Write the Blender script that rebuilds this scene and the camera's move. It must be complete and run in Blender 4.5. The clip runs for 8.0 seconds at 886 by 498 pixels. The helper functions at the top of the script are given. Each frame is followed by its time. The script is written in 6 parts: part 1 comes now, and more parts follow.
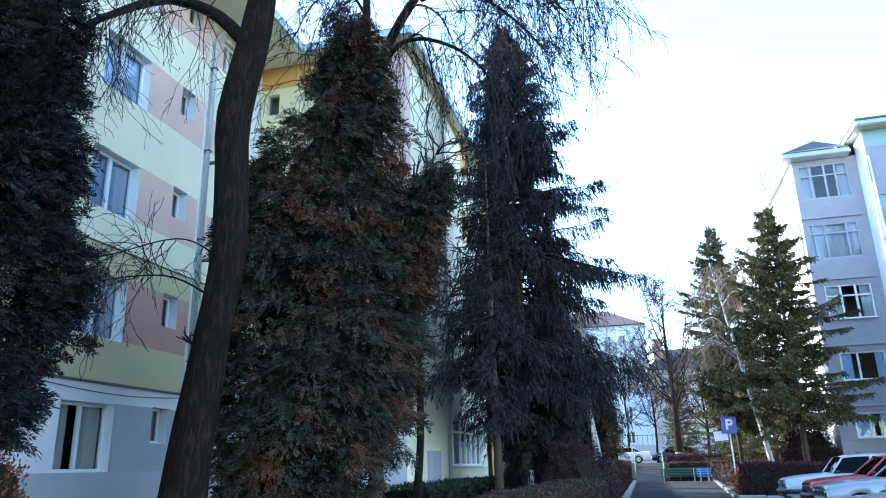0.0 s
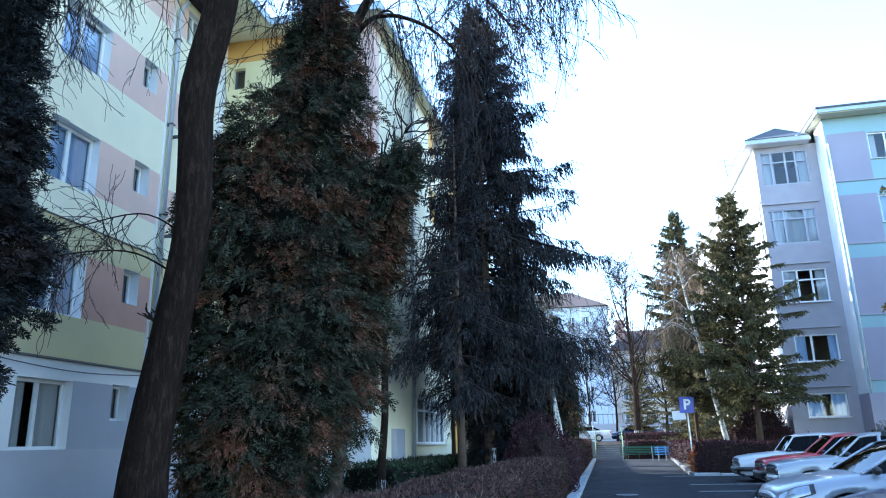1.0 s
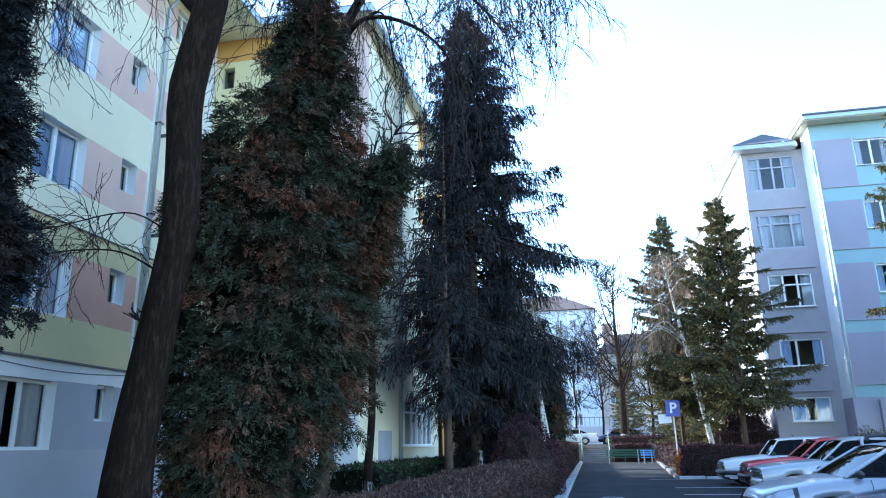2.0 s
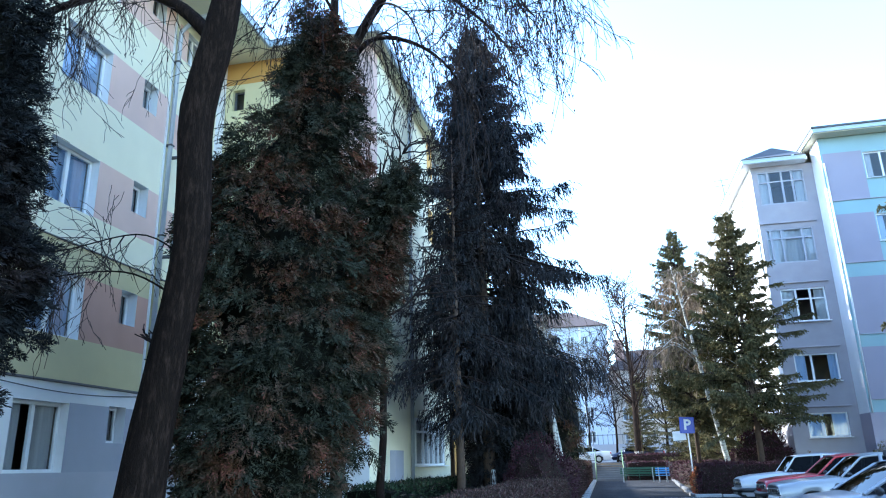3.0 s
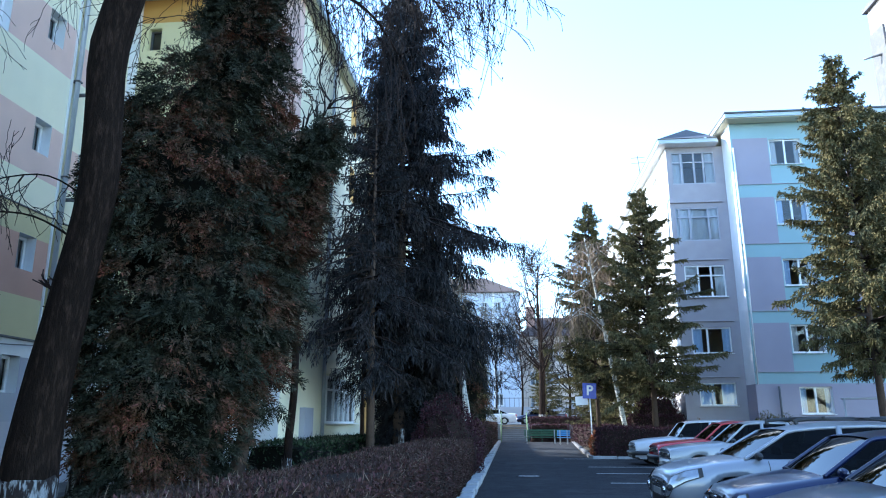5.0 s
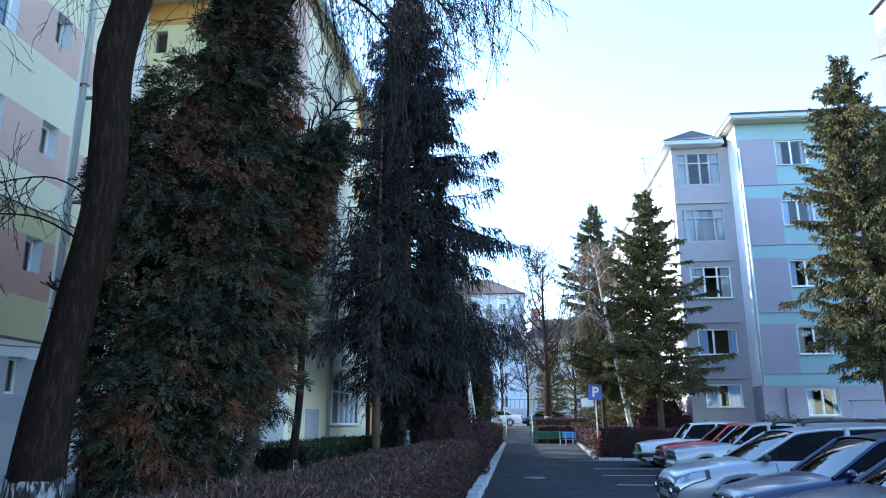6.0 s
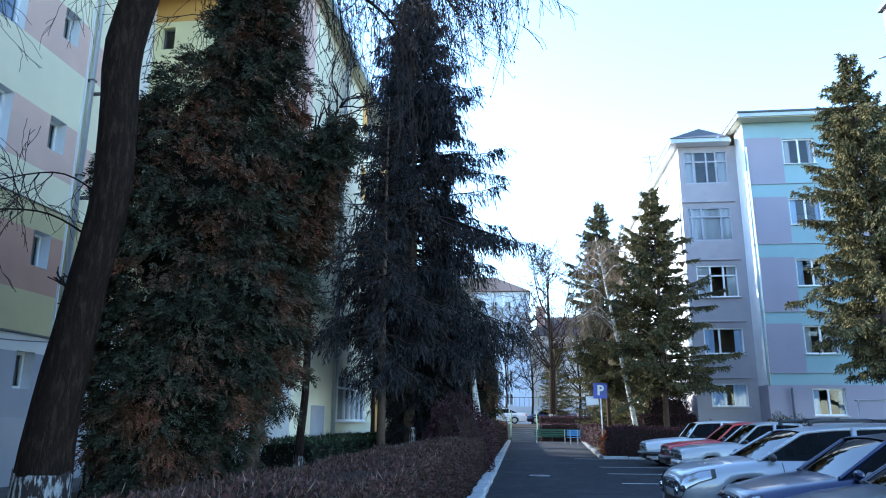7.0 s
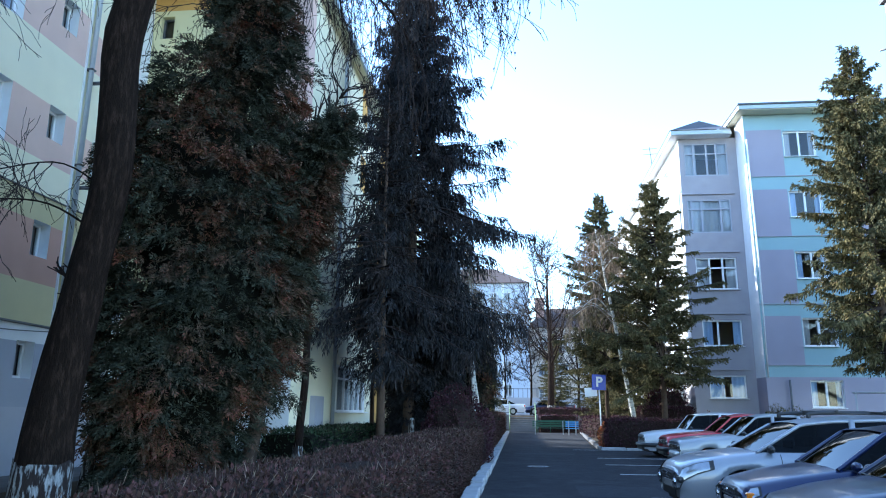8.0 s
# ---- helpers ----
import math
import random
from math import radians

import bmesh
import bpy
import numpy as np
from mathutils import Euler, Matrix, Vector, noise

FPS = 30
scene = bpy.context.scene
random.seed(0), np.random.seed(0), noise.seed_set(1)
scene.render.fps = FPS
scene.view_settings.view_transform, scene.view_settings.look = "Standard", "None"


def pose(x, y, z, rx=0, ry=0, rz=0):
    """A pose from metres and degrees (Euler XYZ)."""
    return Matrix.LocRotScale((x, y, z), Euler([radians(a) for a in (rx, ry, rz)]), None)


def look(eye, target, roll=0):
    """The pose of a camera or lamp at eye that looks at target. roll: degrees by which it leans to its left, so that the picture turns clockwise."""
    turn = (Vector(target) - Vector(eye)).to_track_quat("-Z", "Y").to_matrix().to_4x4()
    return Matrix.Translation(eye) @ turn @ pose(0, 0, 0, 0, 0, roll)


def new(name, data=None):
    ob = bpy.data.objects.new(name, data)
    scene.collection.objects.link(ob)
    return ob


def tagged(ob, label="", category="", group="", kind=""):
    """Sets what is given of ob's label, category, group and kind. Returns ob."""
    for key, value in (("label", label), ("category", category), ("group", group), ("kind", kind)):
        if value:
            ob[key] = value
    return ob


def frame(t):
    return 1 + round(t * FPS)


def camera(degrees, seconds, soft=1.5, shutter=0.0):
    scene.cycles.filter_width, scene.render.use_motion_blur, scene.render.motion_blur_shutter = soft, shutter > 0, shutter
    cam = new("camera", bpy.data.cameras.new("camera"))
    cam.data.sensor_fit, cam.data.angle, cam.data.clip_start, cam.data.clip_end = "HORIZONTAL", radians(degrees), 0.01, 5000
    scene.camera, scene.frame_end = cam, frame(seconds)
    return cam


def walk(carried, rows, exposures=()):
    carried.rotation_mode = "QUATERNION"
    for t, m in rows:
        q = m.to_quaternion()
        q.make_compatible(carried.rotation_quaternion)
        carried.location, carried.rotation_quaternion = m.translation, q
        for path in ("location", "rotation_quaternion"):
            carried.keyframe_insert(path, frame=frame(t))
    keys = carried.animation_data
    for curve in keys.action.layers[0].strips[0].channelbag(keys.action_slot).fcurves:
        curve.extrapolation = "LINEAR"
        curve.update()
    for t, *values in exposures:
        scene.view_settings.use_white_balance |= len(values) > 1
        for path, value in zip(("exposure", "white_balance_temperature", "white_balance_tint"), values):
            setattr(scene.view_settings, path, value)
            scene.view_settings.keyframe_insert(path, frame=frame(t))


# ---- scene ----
cam = camera(63.97, 8.0, soft=1.1)
EYE_Y, EYE_Z = 0.0, 1.45
# seconds, sideways sway, yaw, pitch, roll of a camera held by hand on one spot
TURNS = [
    (0.0, 0.030, 15.25, 17.04, 1.32), (0.5, 0.030, 14.65, 16.22, 1.23), (0.8, 0.030, 13.01, 15.50, 1.26), (1.0, 0.030, 12.43, 15.34, 1.23),
    (1.5, 0.030, 11.64, 15.05, 0.84), (1.7, 0.030, 11.05, 15.03, 0.85), (2.8, 0.030, 13.04, 17.30, 1.49), (3.0, 0.030, 12.35, 16.95, 1.41),
    (3.2, 0.030, 10.07, 15.89, 1.12), (3.5, 0.030, 6.51, 15.06, 0.69), (3.7, 0.028, 5.21, 14.68, 0.73), (4.0, 0.025, 5.36, 13.82, 0.55),
    (4.5, 0.020, 5.17, 13.83, 0.40), (4.7, 0.017, 5.08, 13.70, 0.24), (5.8, -0.002, 5.68, 14.19, 0.02), (6.0, -0.005, 5.64, 13.91, 0.12),
    (6.5, -0.013, 5.99, 13.62, 0.06), (7.0, -0.020, 5.99, 13.70, -0.28), (7.5, -0.028, 5.71, 13.38, -0.47), (8.0, -0.035, 5.88, 13.00, -0.47),
]
walk(cam, [(t, pose(sway, EYE_Y, EYE_Z, 90 + pitch, roll, yaw)) for t, sway, yaw, pitch, roll in TURNS],
     [(0.0, 2.75, 5650, 6), (3.0, 2.75, 5650, 6), (4.5, 2.5, 5650, 6), (8.0, 2.45, 5650, 6)])

# ---- sky and sun: low winter sun behind the buildings on the left ----
SUN_LEFT, SUN_UP = 69.0, 28.0
world = bpy.data.worlds.new("winter_sky")
scene.world = world
world.use_nodes = True
wn = world.node_tree
sky = wn.nodes.new("ShaderNodeTexSky")
sky.sky_type, sky.sun_disc = "NISHITA", False
sky.sun_elevation, sky.sun_rotation = radians(SUN_UP), radians(-SUN_LEFT)
sky.air_density, sky.dust_density, sky.ozone_density = 1.0, 0.3, 1.5
wn.links.new(sky.outputs[0], wn.nodes["Background"].inputs[0])
wn.nodes["Background"].inputs[1].default_value = 0.15
lamp = bpy.data.lights.new("sun", "SUN")
lamp.energy, lamp.angle, lamp.color = 3.0, radians(0.6), (1.0, 0.93, 0.82)
sun = new("sun", lamp)
sun_dir = Vector((-math.sin(radians(SUN_LEFT)) * math.cos(radians(SUN_UP)),
                  math.cos(radians(SUN_LEFT)) * math.cos(radians(SUN_UP)), math.sin(radians(SUN_UP))))
sun.matrix_world = look(sun_dir * 200, (0, 0, 0))

rng = np.random.default_rng(7)


# ---- materials ----
def material(name, colour, rough=0.8, metal=0.0, vary=0.12, grain=6.0, bump=0.15, fine=60.0, per_piece=0.0,
             second=None, second_scale=0.6, second_amount=0.5, coat=0.0, stretch=None):
    """A surface with blotches at two scales, a fine bump and, where asked for, a second colour in patches."""
    m = bpy.data.materials.new(name)
    m.use_nodes = True
    nt, n, link = m.node_tree, m.node_tree.nodes, m.node_tree.links.new
    b = n["Principled BSDF"]
    b.inputs["Roughness"].default_value = rough
    b.inputs["Metallic"].default_value = metal
    b.inputs["Specular IOR Level"].default_value = 0.5 if rough < 0.7 else 0.08
    b.inputs["Coat Weight"].default_value = coat
    tc = n.new("ShaderNodeTexCoord")
    src = tc.outputs["Object"]
    if stretch:
        mp = n.new("ShaderNodeMapping")
        mp.inputs["Scale"].default_value = stretch
        link(src, mp.inputs["Vector"])
        src = mp.outputs["Vector"]

    def noise_at(scale, detail=4.0):
        t = n.new("ShaderNodeTexNoise")
        t.inputs["Scale"].default_value = scale
        t.inputs["Detail"].default_value = detail
        link(src, t.inputs["Vector"])
        return t.outputs["Fac"]

    def mixed(fac, a, c, blend="MIX"):
        x = n.new("ShaderNodeMix")
        x.data_type, x.blend_type = "RGBA", blend
        for sock, v in ((x.inputs[0], fac), (x.inputs[6], a), (x.inputs[7], c)):
            if hasattr(v, "node"):
                link(v, sock)
            else:
                sock.default_value = v
        return x.outputs[2]

    def ranged(fac, lo, hi, f0=0.3, f1=0.7):
        r = n.new("ShaderNodeMapRange")
        r.inputs[1].default_value, r.inputs[2].default_value = f0, f1
        r.inputs[3].default_value, r.inputs[4].default_value = lo, hi
        link(fac, r.inputs[0])
        return r.outputs[0]

    col = (*colour, 1)
    if second:
        col = mixed(ranged(noise_at(second_scale, 5.0), 0.0, second_amount, 0.48, 0.66), col, (*second, 1))
    dark = tuple(c * (1 - vary * 2) for c in colour) + (1,)
    col = mixed(ranged(noise_at(grain), 0.0, 0.6), col, dark)
    col = mixed(ranged(noise_at(fine, 2.0), 0.0, vary), col, tuple(c * 0.5 for c in colour) + (1,))
    if per_piece:
        geo = n.new("ShaderNodeNewGeometry")
        hsv = n.new("ShaderNodeHueSaturation")
        link(ranged(geo.outputs["Random Per Island"], 1 - per_piece, 1 + per_piece, 0, 1), hsv.inputs["Value"])
        link(ranged(geo.outputs["Random Per Island"], 0.5 + per_piece * 0.04, 0.5 - per_piece * 0.06, 0, 1), hsv.inputs["Hue"])
        link(col, hsv.inputs["Color"])
        col = hsv.outputs[0]
    link(col, b.inputs["Base Color"])
    if bump:
        bp = n.new("ShaderNodeBump")
        bp.inputs["Strength"].default_value = bump
        bp.inputs["Distance"].default_value = 0.02
        link(noise_at(fine, 6.0), bp.inputs["Height"])
        link(bp.outputs[0], b.inputs["Normal"])
    return m


def glassy(name, tint=(0.9, 0.95, 1.0), ior=1.5, wave=0.05, gloss=0.97):
    """A window pane: clear glass that mirrors more at a glancing angle."""
    m = bpy.data.materials.new(name)
    m.use_nodes = True
    n, link = m.node_tree.nodes, m.node_tree.links.new
    n.remove(n["Principled BSDF"])
    tr, gl, mx = n.new("ShaderNodeBsdfTransparent"), n.new("ShaderNodeBsdfGlossy"), n.new("ShaderNodeMixShader")
    tr.inputs[0].default_value = (*tint, 1)
    gl.inputs["Roughness"].default_value = 0.03
    gl.inputs[0].default_value = (gloss * 0.98, gloss, min(1.0, gloss * 1.03), 1)
    wav = n.new("ShaderNodeTexNoise")
    wav.inputs["Scale"].default_value = 1.3
    bp = n.new("ShaderNodeBump")
    bp.inputs["Strength"].default_value = wave
    link(wav.outputs["Fac"], bp.inputs["Height"])
    link(bp.outputs[0], gl.inputs["Normal"])
    fr = n.new("ShaderNodeFresnel")
    fr.inputs["IOR"].default_value = ior
    link(fr.outputs[0], mx.inputs[0])
    link(tr.outputs[0], mx.inputs[1])
    link(gl.outputs[0], mx.inputs[2])
    link(mx.outputs[0], n["Material Output"].inputs[0])
    return m


M = {
    "cream": material("cream_render", (0.86, 0.81, 0.61), 0.9, second=(0.77, 0.75, 0.58), second_scale=0.35, vary=0.05, grain=1.3),
    "ochre": material("yellow_render", (0.84, 0.76, 0.46), 0.9, second=(0.76, 0.71, 0.46), second_scale=0.4, vary=0.05, grain=1.2),
    "orange": material("orange_render", (0.72, 0.42, 0.14), 0.9, vary=0.06, grain=1.5),
    "pink": material("pink_render", (0.76, 0.54, 0.46), 0.9, second=(0.70, 0.51, 0.44), second_scale=0.5, vary=0.06, grain=1.4),
    "terracotta": material("terracotta_render", (0.56, 0.34, 0.27), 0.9, second=(0.44, 0.27, 0.22), second_scale=0.6, vary=0.07, grain=1.4),
    "mustard": material("dull_yellow_render", (0.60, 0.53, 0.32), 0.9, second=(0.47, 0.43, 0.28), second_scale=0.5, vary=0.06, grain=1.4),
    "white": material("white_render", (0.80, 0.80, 0.81), 0.9, second=(0.62, 0.63, 0.65), second_scale=0.4, vary=0.05, grain=1.2),
    "plinth": material("pale_grey_plinth", (0.48, 0.48, 0.53), 0.9, second=(0.40, 0.41, 0.44), second_scale=0.6, vary=0.07, grain=1.0),
    "greypanel": material("grey_panel", (0.42, 0.43, 0.49), 0.9, vary=0.07, grain=1.4),
    "lilac": material("lilac_render", (0.350, 0.325, 0.390), 0.9, second=(0.315, 0.295, 0.35), second_scale=0.4, vary=0.05, grain=0.9),
    "mint": material("mint_render", (0.325, 0.46, 0.49), 0.9, second=(0.30, 0.42, 0.45), second_scale=0.4, vary=0.05, grain=0.9),
    "greywall": material("grey_concrete_wall", (0.38, 0.36, 0.39), 0.9, second=(0.43, 0.41, 0.43), second_scale=0.8, vary=0.08, grain=1.5),
    "soffit": material("soffit_board", (0.82, 0.78, 0.60), 0.85, vary=0.05, grain=2.0),
    "fascia": material("grey_metal_fascia", (0.45, 0.52, 0.56), 0.5, 0.3, vary=0.08, grain=3),
    "roof": material("dark_roof_sheet", (0.10, 0.10, 0.11), 0.6, 0.2, vary=0.15, grain=4),
    "upvc": material("white_plastic_frame", (0.80, 0.81, 0.82), 0.35, vary=0.03, grain=5, bump=0.0),
    "darkframe": material("dark_frame", (0.10, 0.10, 0.11), 0.5, vary=0.05, bump=0.0),
    "curtain": material("net_curtain", (0.55, 0.56, 0.58), 0.95, vary=0.1, grain=8, stretch=(14, 1, 0.6)),
    # curtain whose blue paints in the sky mirrored by the panes
    "skycurtain": material("sky_tinted_curtain", (0.50, 0.64, 0.86), 0.95, vary=0.12, grain=8, stretch=(14, 1, 0.6)),
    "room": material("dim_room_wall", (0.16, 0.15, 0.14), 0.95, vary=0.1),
    "glass": glassy("window_glass", (0.85, 0.9, 0.95), 1.6),
    "paleglass": glassy("reflecting_window_glass", (0.85, 0.9, 0.95), 2.4),
    "skyglass": glassy("double_window_glass", (0.75, 0.85, 0.95), 4.5),
    "pipe": material("grey_downpipe", (0.50, 0.54, 0.60), 0.45, 0.4, vary=0.08, grain=5, bump=0.05),
    "asphalt": material("worn_asphalt", (0.036, 0.037, 0.042), 0.85, second=(0.070, 0.068, 0.072), second_scale=0.7, vary=0.38, grain=2.6, fine=70, bump=0.6),
    "patch": material("dark_asphalt_patch", (0.035, 0.036, 0.042), 0.8, vary=0.2, grain=4, fine=90, bump=0.4),
    "soil": material("winter_soil_and_litter", (0.085, 0.068, 0.05), 0.95, second=(0.10, 0.085, 0.06), second_scale=1.3, vary=0.25, grain=3, bump=0.6),
    "kerb": material("weathered_kerb_stone", (0.40, 0.41, 0.42), 0.9, second=(0.28, 0.28, 0.28), second_scale=2.0, vary=0.15, grain=7, bump=0.4),
    "paint": material("worn_road_paint", (0.62, 0.62, 0.60), 0.8, second=(0.2, 0.2, 0.2), second_scale=6.0, vary=0.15, grain=9),
    "concrete": material("stained_concrete", (0.15, 0.15, 0.155), 0.9, second=(0.22, 0.21, 0.21), second_scale=1.0, vary=0.12, grain=4, bump=0.3),
    "bark": material("dark_linden_bark", (0.018, 0.012, 0.0095), 0.95, second=(0.085, 0.052, 0.038), second_scale=4.0, second_amount=0.5, vary=0.4, grain=14, fine=26, bump=1.0, stretch=(4, 4, 0.8)),
    "twig": material("dark_twig", (0.040, 0.030, 0.028), 0.9, vary=0.15, bump=0.0),
    "redbark": material("spruce_bark", (0.12, 0.085, 0.065), 0.95, second=(0.07, 0.055, 0.05), second_scale=4, vary=0.2, grain=10, bump=0.6),
    "birch": material("birch_bark", (0.66, 0.64, 0.58), 0.8, second=(0.06, 0.055, 0.05), second_scale=4.0, second_amount=1.0, vary=0.15, grain=6, bump=0.3, stretch=(1, 1, 3)),
    "birchtwig": material("straw_coloured_birch_twig", (0.20, 0.155, 0.11), 0.9, vary=0.1, bump=0.0, per_piece=0.4),
    "lime": material("whitewash_on_bark", (0.045, 0.034, 0.030), 0.95, second=(0.50, 0.49, 0.46), second_scale=6.5, second_amount=2.4, vary=0.3, grain=16, bump=0.9, stretch=(2.6, 2.6, 0.6)),
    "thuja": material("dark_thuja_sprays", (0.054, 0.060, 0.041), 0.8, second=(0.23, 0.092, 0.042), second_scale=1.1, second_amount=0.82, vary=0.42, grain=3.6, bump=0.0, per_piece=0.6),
    # darker copy of the thuja sprays, with shade put into the colour
    "shadethuja": material("shaded_thuja_sprays", (0.023, 0.025, 0.027), 0.75, second=(0.050, 0.030, 0.024), second_scale=0.7, second_amount=0.7, vary=0.3, grain=3.5, bump=0.0, per_piece=0.6),
    # near-black: the shade deep between the sprays is put into this colour
    "thujacore": material("thuja_inner_wood_in_shade", (0.010, 0.010, 0.007), 0.95, vary=0.25, grain=5, bump=0.4),
    # needles in a shaded and a sunlit copy, the light put into the colour
    "spruce": material("shaded_spruce_needles", (0.034, 0.034, 0.036), 0.8, second=(0.055, 0.042, 0.036), second_scale=0.8, second_amount=0.8, vary=0.25, grain=2.5, bump=0.0, per_piece=0.5),
    "litspruce": material("sunlit_olive_needles", (0.155, 0.138, 0.060), 0.8, second=(0.055, 0.066, 0.042), second_scale=0.9, second_amount=0.9, vary=0.28, grain=2.5, bump=0.0, per_piece=0.5),
    "hedgeleaf": material("brown_hedge_leaf", (0.072, 0.042, 0.032), 0.85, second=(0.07, 0.035, 0.035), second_scale=0.9, vary=0.2, grain=4, bump=0.0, per_piece=0.55),
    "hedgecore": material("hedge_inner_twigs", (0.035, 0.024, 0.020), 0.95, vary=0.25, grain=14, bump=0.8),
    "maroon": material("maroon_bush_leaf", (0.060, 0.026, 0.032), 0.85, vary=0.2, grain=3, bump=0.0, per_piece=0.5),
    "russet": material("russet_dry_leaf", (0.26, 0.11, 0.045), 0.85, vary=0.2, grain=3, bump=0.0, per_piece=0.5),
    "boxgreen": material("dark_box_hedge_leaf", (0.030, 0.048, 0.024), 0.8, vary=0.2, grain=3, bump=0.0, per_piece=0.5),
    "beige": material("beige_far_wall", (0.62, 0.54, 0.46), 0.9, second=(0.54, 0.48, 0.42), second_scale=0.2, vary=0.05, grain=0.8),
    "paleblue": material("pale_blue_far_wall", (0.56, 0.62, 0.72), 0.9, second=(0.5, 0.56, 0.66), second_scale=0.2, vary=0.05, grain=0.8),
    "tile": material("brown_roof_tile", (0.12, 0.095, 0.09), 0.85, vary=0.2, grain=5),
    "greenpaint": material("green_painted_metal", (0.018, 0.085, 0.048), 0.5, vary=0.12, grain=6),
    "yellowrail": material("green_rail_paint", (0.10, 0.17, 0.07), 0.5, vary=0.1, grain=6),
    "bluepaint": material("light_blue_paint", (0.10, 0.32, 0.62), 0.5, vary=0.1, grain=6),
    "signblue": material("blue_sign_sheet", (0.012, 0.045, 0.42), 0.35, vary=0.04, bump=0.0),
    "signwhite": material("white_sign_sheet", (0.80, 0.81, 0.83), 0.4, vary=0.03, bump=0.0),
    "steel": material("galvanised_post", (0.42, 0.43, 0.45), 0.45, 0.6, vary=0.08, bump=0.0),
}


# ---- mesh helpers ----
def mesh_of(name, verts, faces, mats, index=None, smooth=False):
    me = bpy.data.meshes.new(name)
    me.from_pydata([tuple(v) for v in verts], [], [tuple(f) for f in faces])
    for m in mats if isinstance(mats, (list, tuple)) else [mats]:
        me.materials.append(m)
    if index is not None:
        me.polygons.foreach_set("material_index", np.asarray(index, dtype=np.int32))
    if smooth:
        me.polygons.foreach_set("use_smooth", np.ones(len(me.polygons), dtype=bool))
    me.update()
    return me


def part(name, bm, material_, parent, label=""):
    """Links a bmesh as one mesh object under a thing or a part."""
    me = bpy.data.meshes.new(name)
    bmesh.ops.recalc_face_normals(bm, faces=bm.faces)
    bm.to_mesh(me)
    bm.free()
    for m in material_ if isinstance(material_, (list, tuple)) else [material_]:
        me.materials.append(m)
    ob = new(name, me)
    ob.parent = parent
    return tagged(ob, label)


def part_mesh(name, me, parent, label="", at=None):
    ob = new(name, me)
    ob.parent = parent
    if at is not None:
        ob.matrix_basis = at
    return tagged(ob, label)


def box_into(bm, x0, x1, y0, y1, z0, z1, bevel=0.0):
    r = bmesh.ops.create_cube(bm, size=1.0, matrix=Matrix.LocRotScale(
        ((x0 + x1) / 2, (y0 + y1) / 2, (z0 + z1) / 2), None, (abs(x1 - x0), abs(y1 - y0), abs(z1 - z0))))
    if bevel:
        edges = {e for v in r["verts"] for e in v.link_edges}
        bmesh.ops.bevel(bm, geom=list(edges), offset=bevel, segments=1, affect="EDGES")
    return bm


def boxes(*rows, bevel=0.0):
    bm = bmesh.new()
    for r in rows:
        box_into(bm, *r, bevel=bevel)
    return bm


def thing(name, x, y, z, label, category, group="", kind=""):
    ob = new(name)
    ob.location = (x, y, z)
    ob.empty_display_size = 0.2
    return tagged(ob, label, category, group, kind)


def tubes(paths, sides=5):
    """Tapered tubes along paths [(points, radii)]: vertices and faces."""
    verts, faces = [], []
    for pts, radii in paths:
        pts = np.asarray(pts, float)
        d = np.gradient(pts, axis=0)
        d /= np.linalg.norm(d, axis=1)[:, None] + 1e-9
        ref = np.array([0.0, 0.0, 1.0]) if abs(d[0][2]) < 0.9 else np.array([1.0, 0.0, 0.0])
        base = len(verts)
        for p, t, r in zip(pts, d, radii):
            a = np.cross(t, ref)
            a /= np.linalg.norm(a) + 1e-9
            b = np.cross(t, a)
            for k in range(sides):
                w = 2 * math.pi * k / sides
                verts.append(p + r * (a * math.cos(w) + b * math.sin(w)))
        n = len(pts)
        for i in range(n - 1):
            for k in range(sides):
                k2 = (k + 1) % sides
                faces.append((base + i * sides + k, base + i * sides + k2, base + (i + 1) * sides + k2, base + (i + 1) * sides + k))
        faces.append(tuple(base + (n - 1) * sides + k for k in range(sides)))
        faces.append(tuple(base + k for k in reversed(range(sides))))
    return verts, faces


def blades(name, pos, axis, length, width, mat, mat_index=None, side=None):
    """Many small diamond leaves: base, two shoulders and tip, each turned at random about its axis unless a side is given."""
    n = len(pos)
    axis = axis / (np.linalg.norm(axis, axis=1)[:, None] + 1e-9)
    if side is None:
        side = np.cross(axis, rng.normal(size=(n, 3)))
    else:
        side = side - axis * np.sum(side * axis, axis=1)[:, None]
    side = side / (np.linalg.norm(side, axis=1)[:, None] + 1e-9)
    length, width = np.broadcast_to(length, n)[:, None], np.broadcast_to(width, n)[:, None]
    mid = pos + axis * length * 0.45
    v = np.stack([pos, mid + side * width / 2, pos + axis * length, mid - side * width / 2], axis=1).reshape(-1, 3)
    me = bpy.data.meshes.new(name)
    me.vertices.add(4 * n)
    me.vertices.foreach_set("co", v.astype(np.float32).ravel())
    me.loops.add(4 * n)
    me.loops.foreach_set("vertex_index", np.arange(4 * n, dtype=np.int32))
    me.polygons.add(n)
    me.polygons.foreach_set("loop_start", np.arange(0, 4 * n, 4, dtype=np.int32))
    for m in mat if isinstance(mat, (list, tuple)) else [mat]:
        me.materials.append(m)
    if mat_index is not None:
        me.polygons.foreach_set("material_index", mat_index.astype(np.int32))
    me.update(calc_edges=True)
    return me


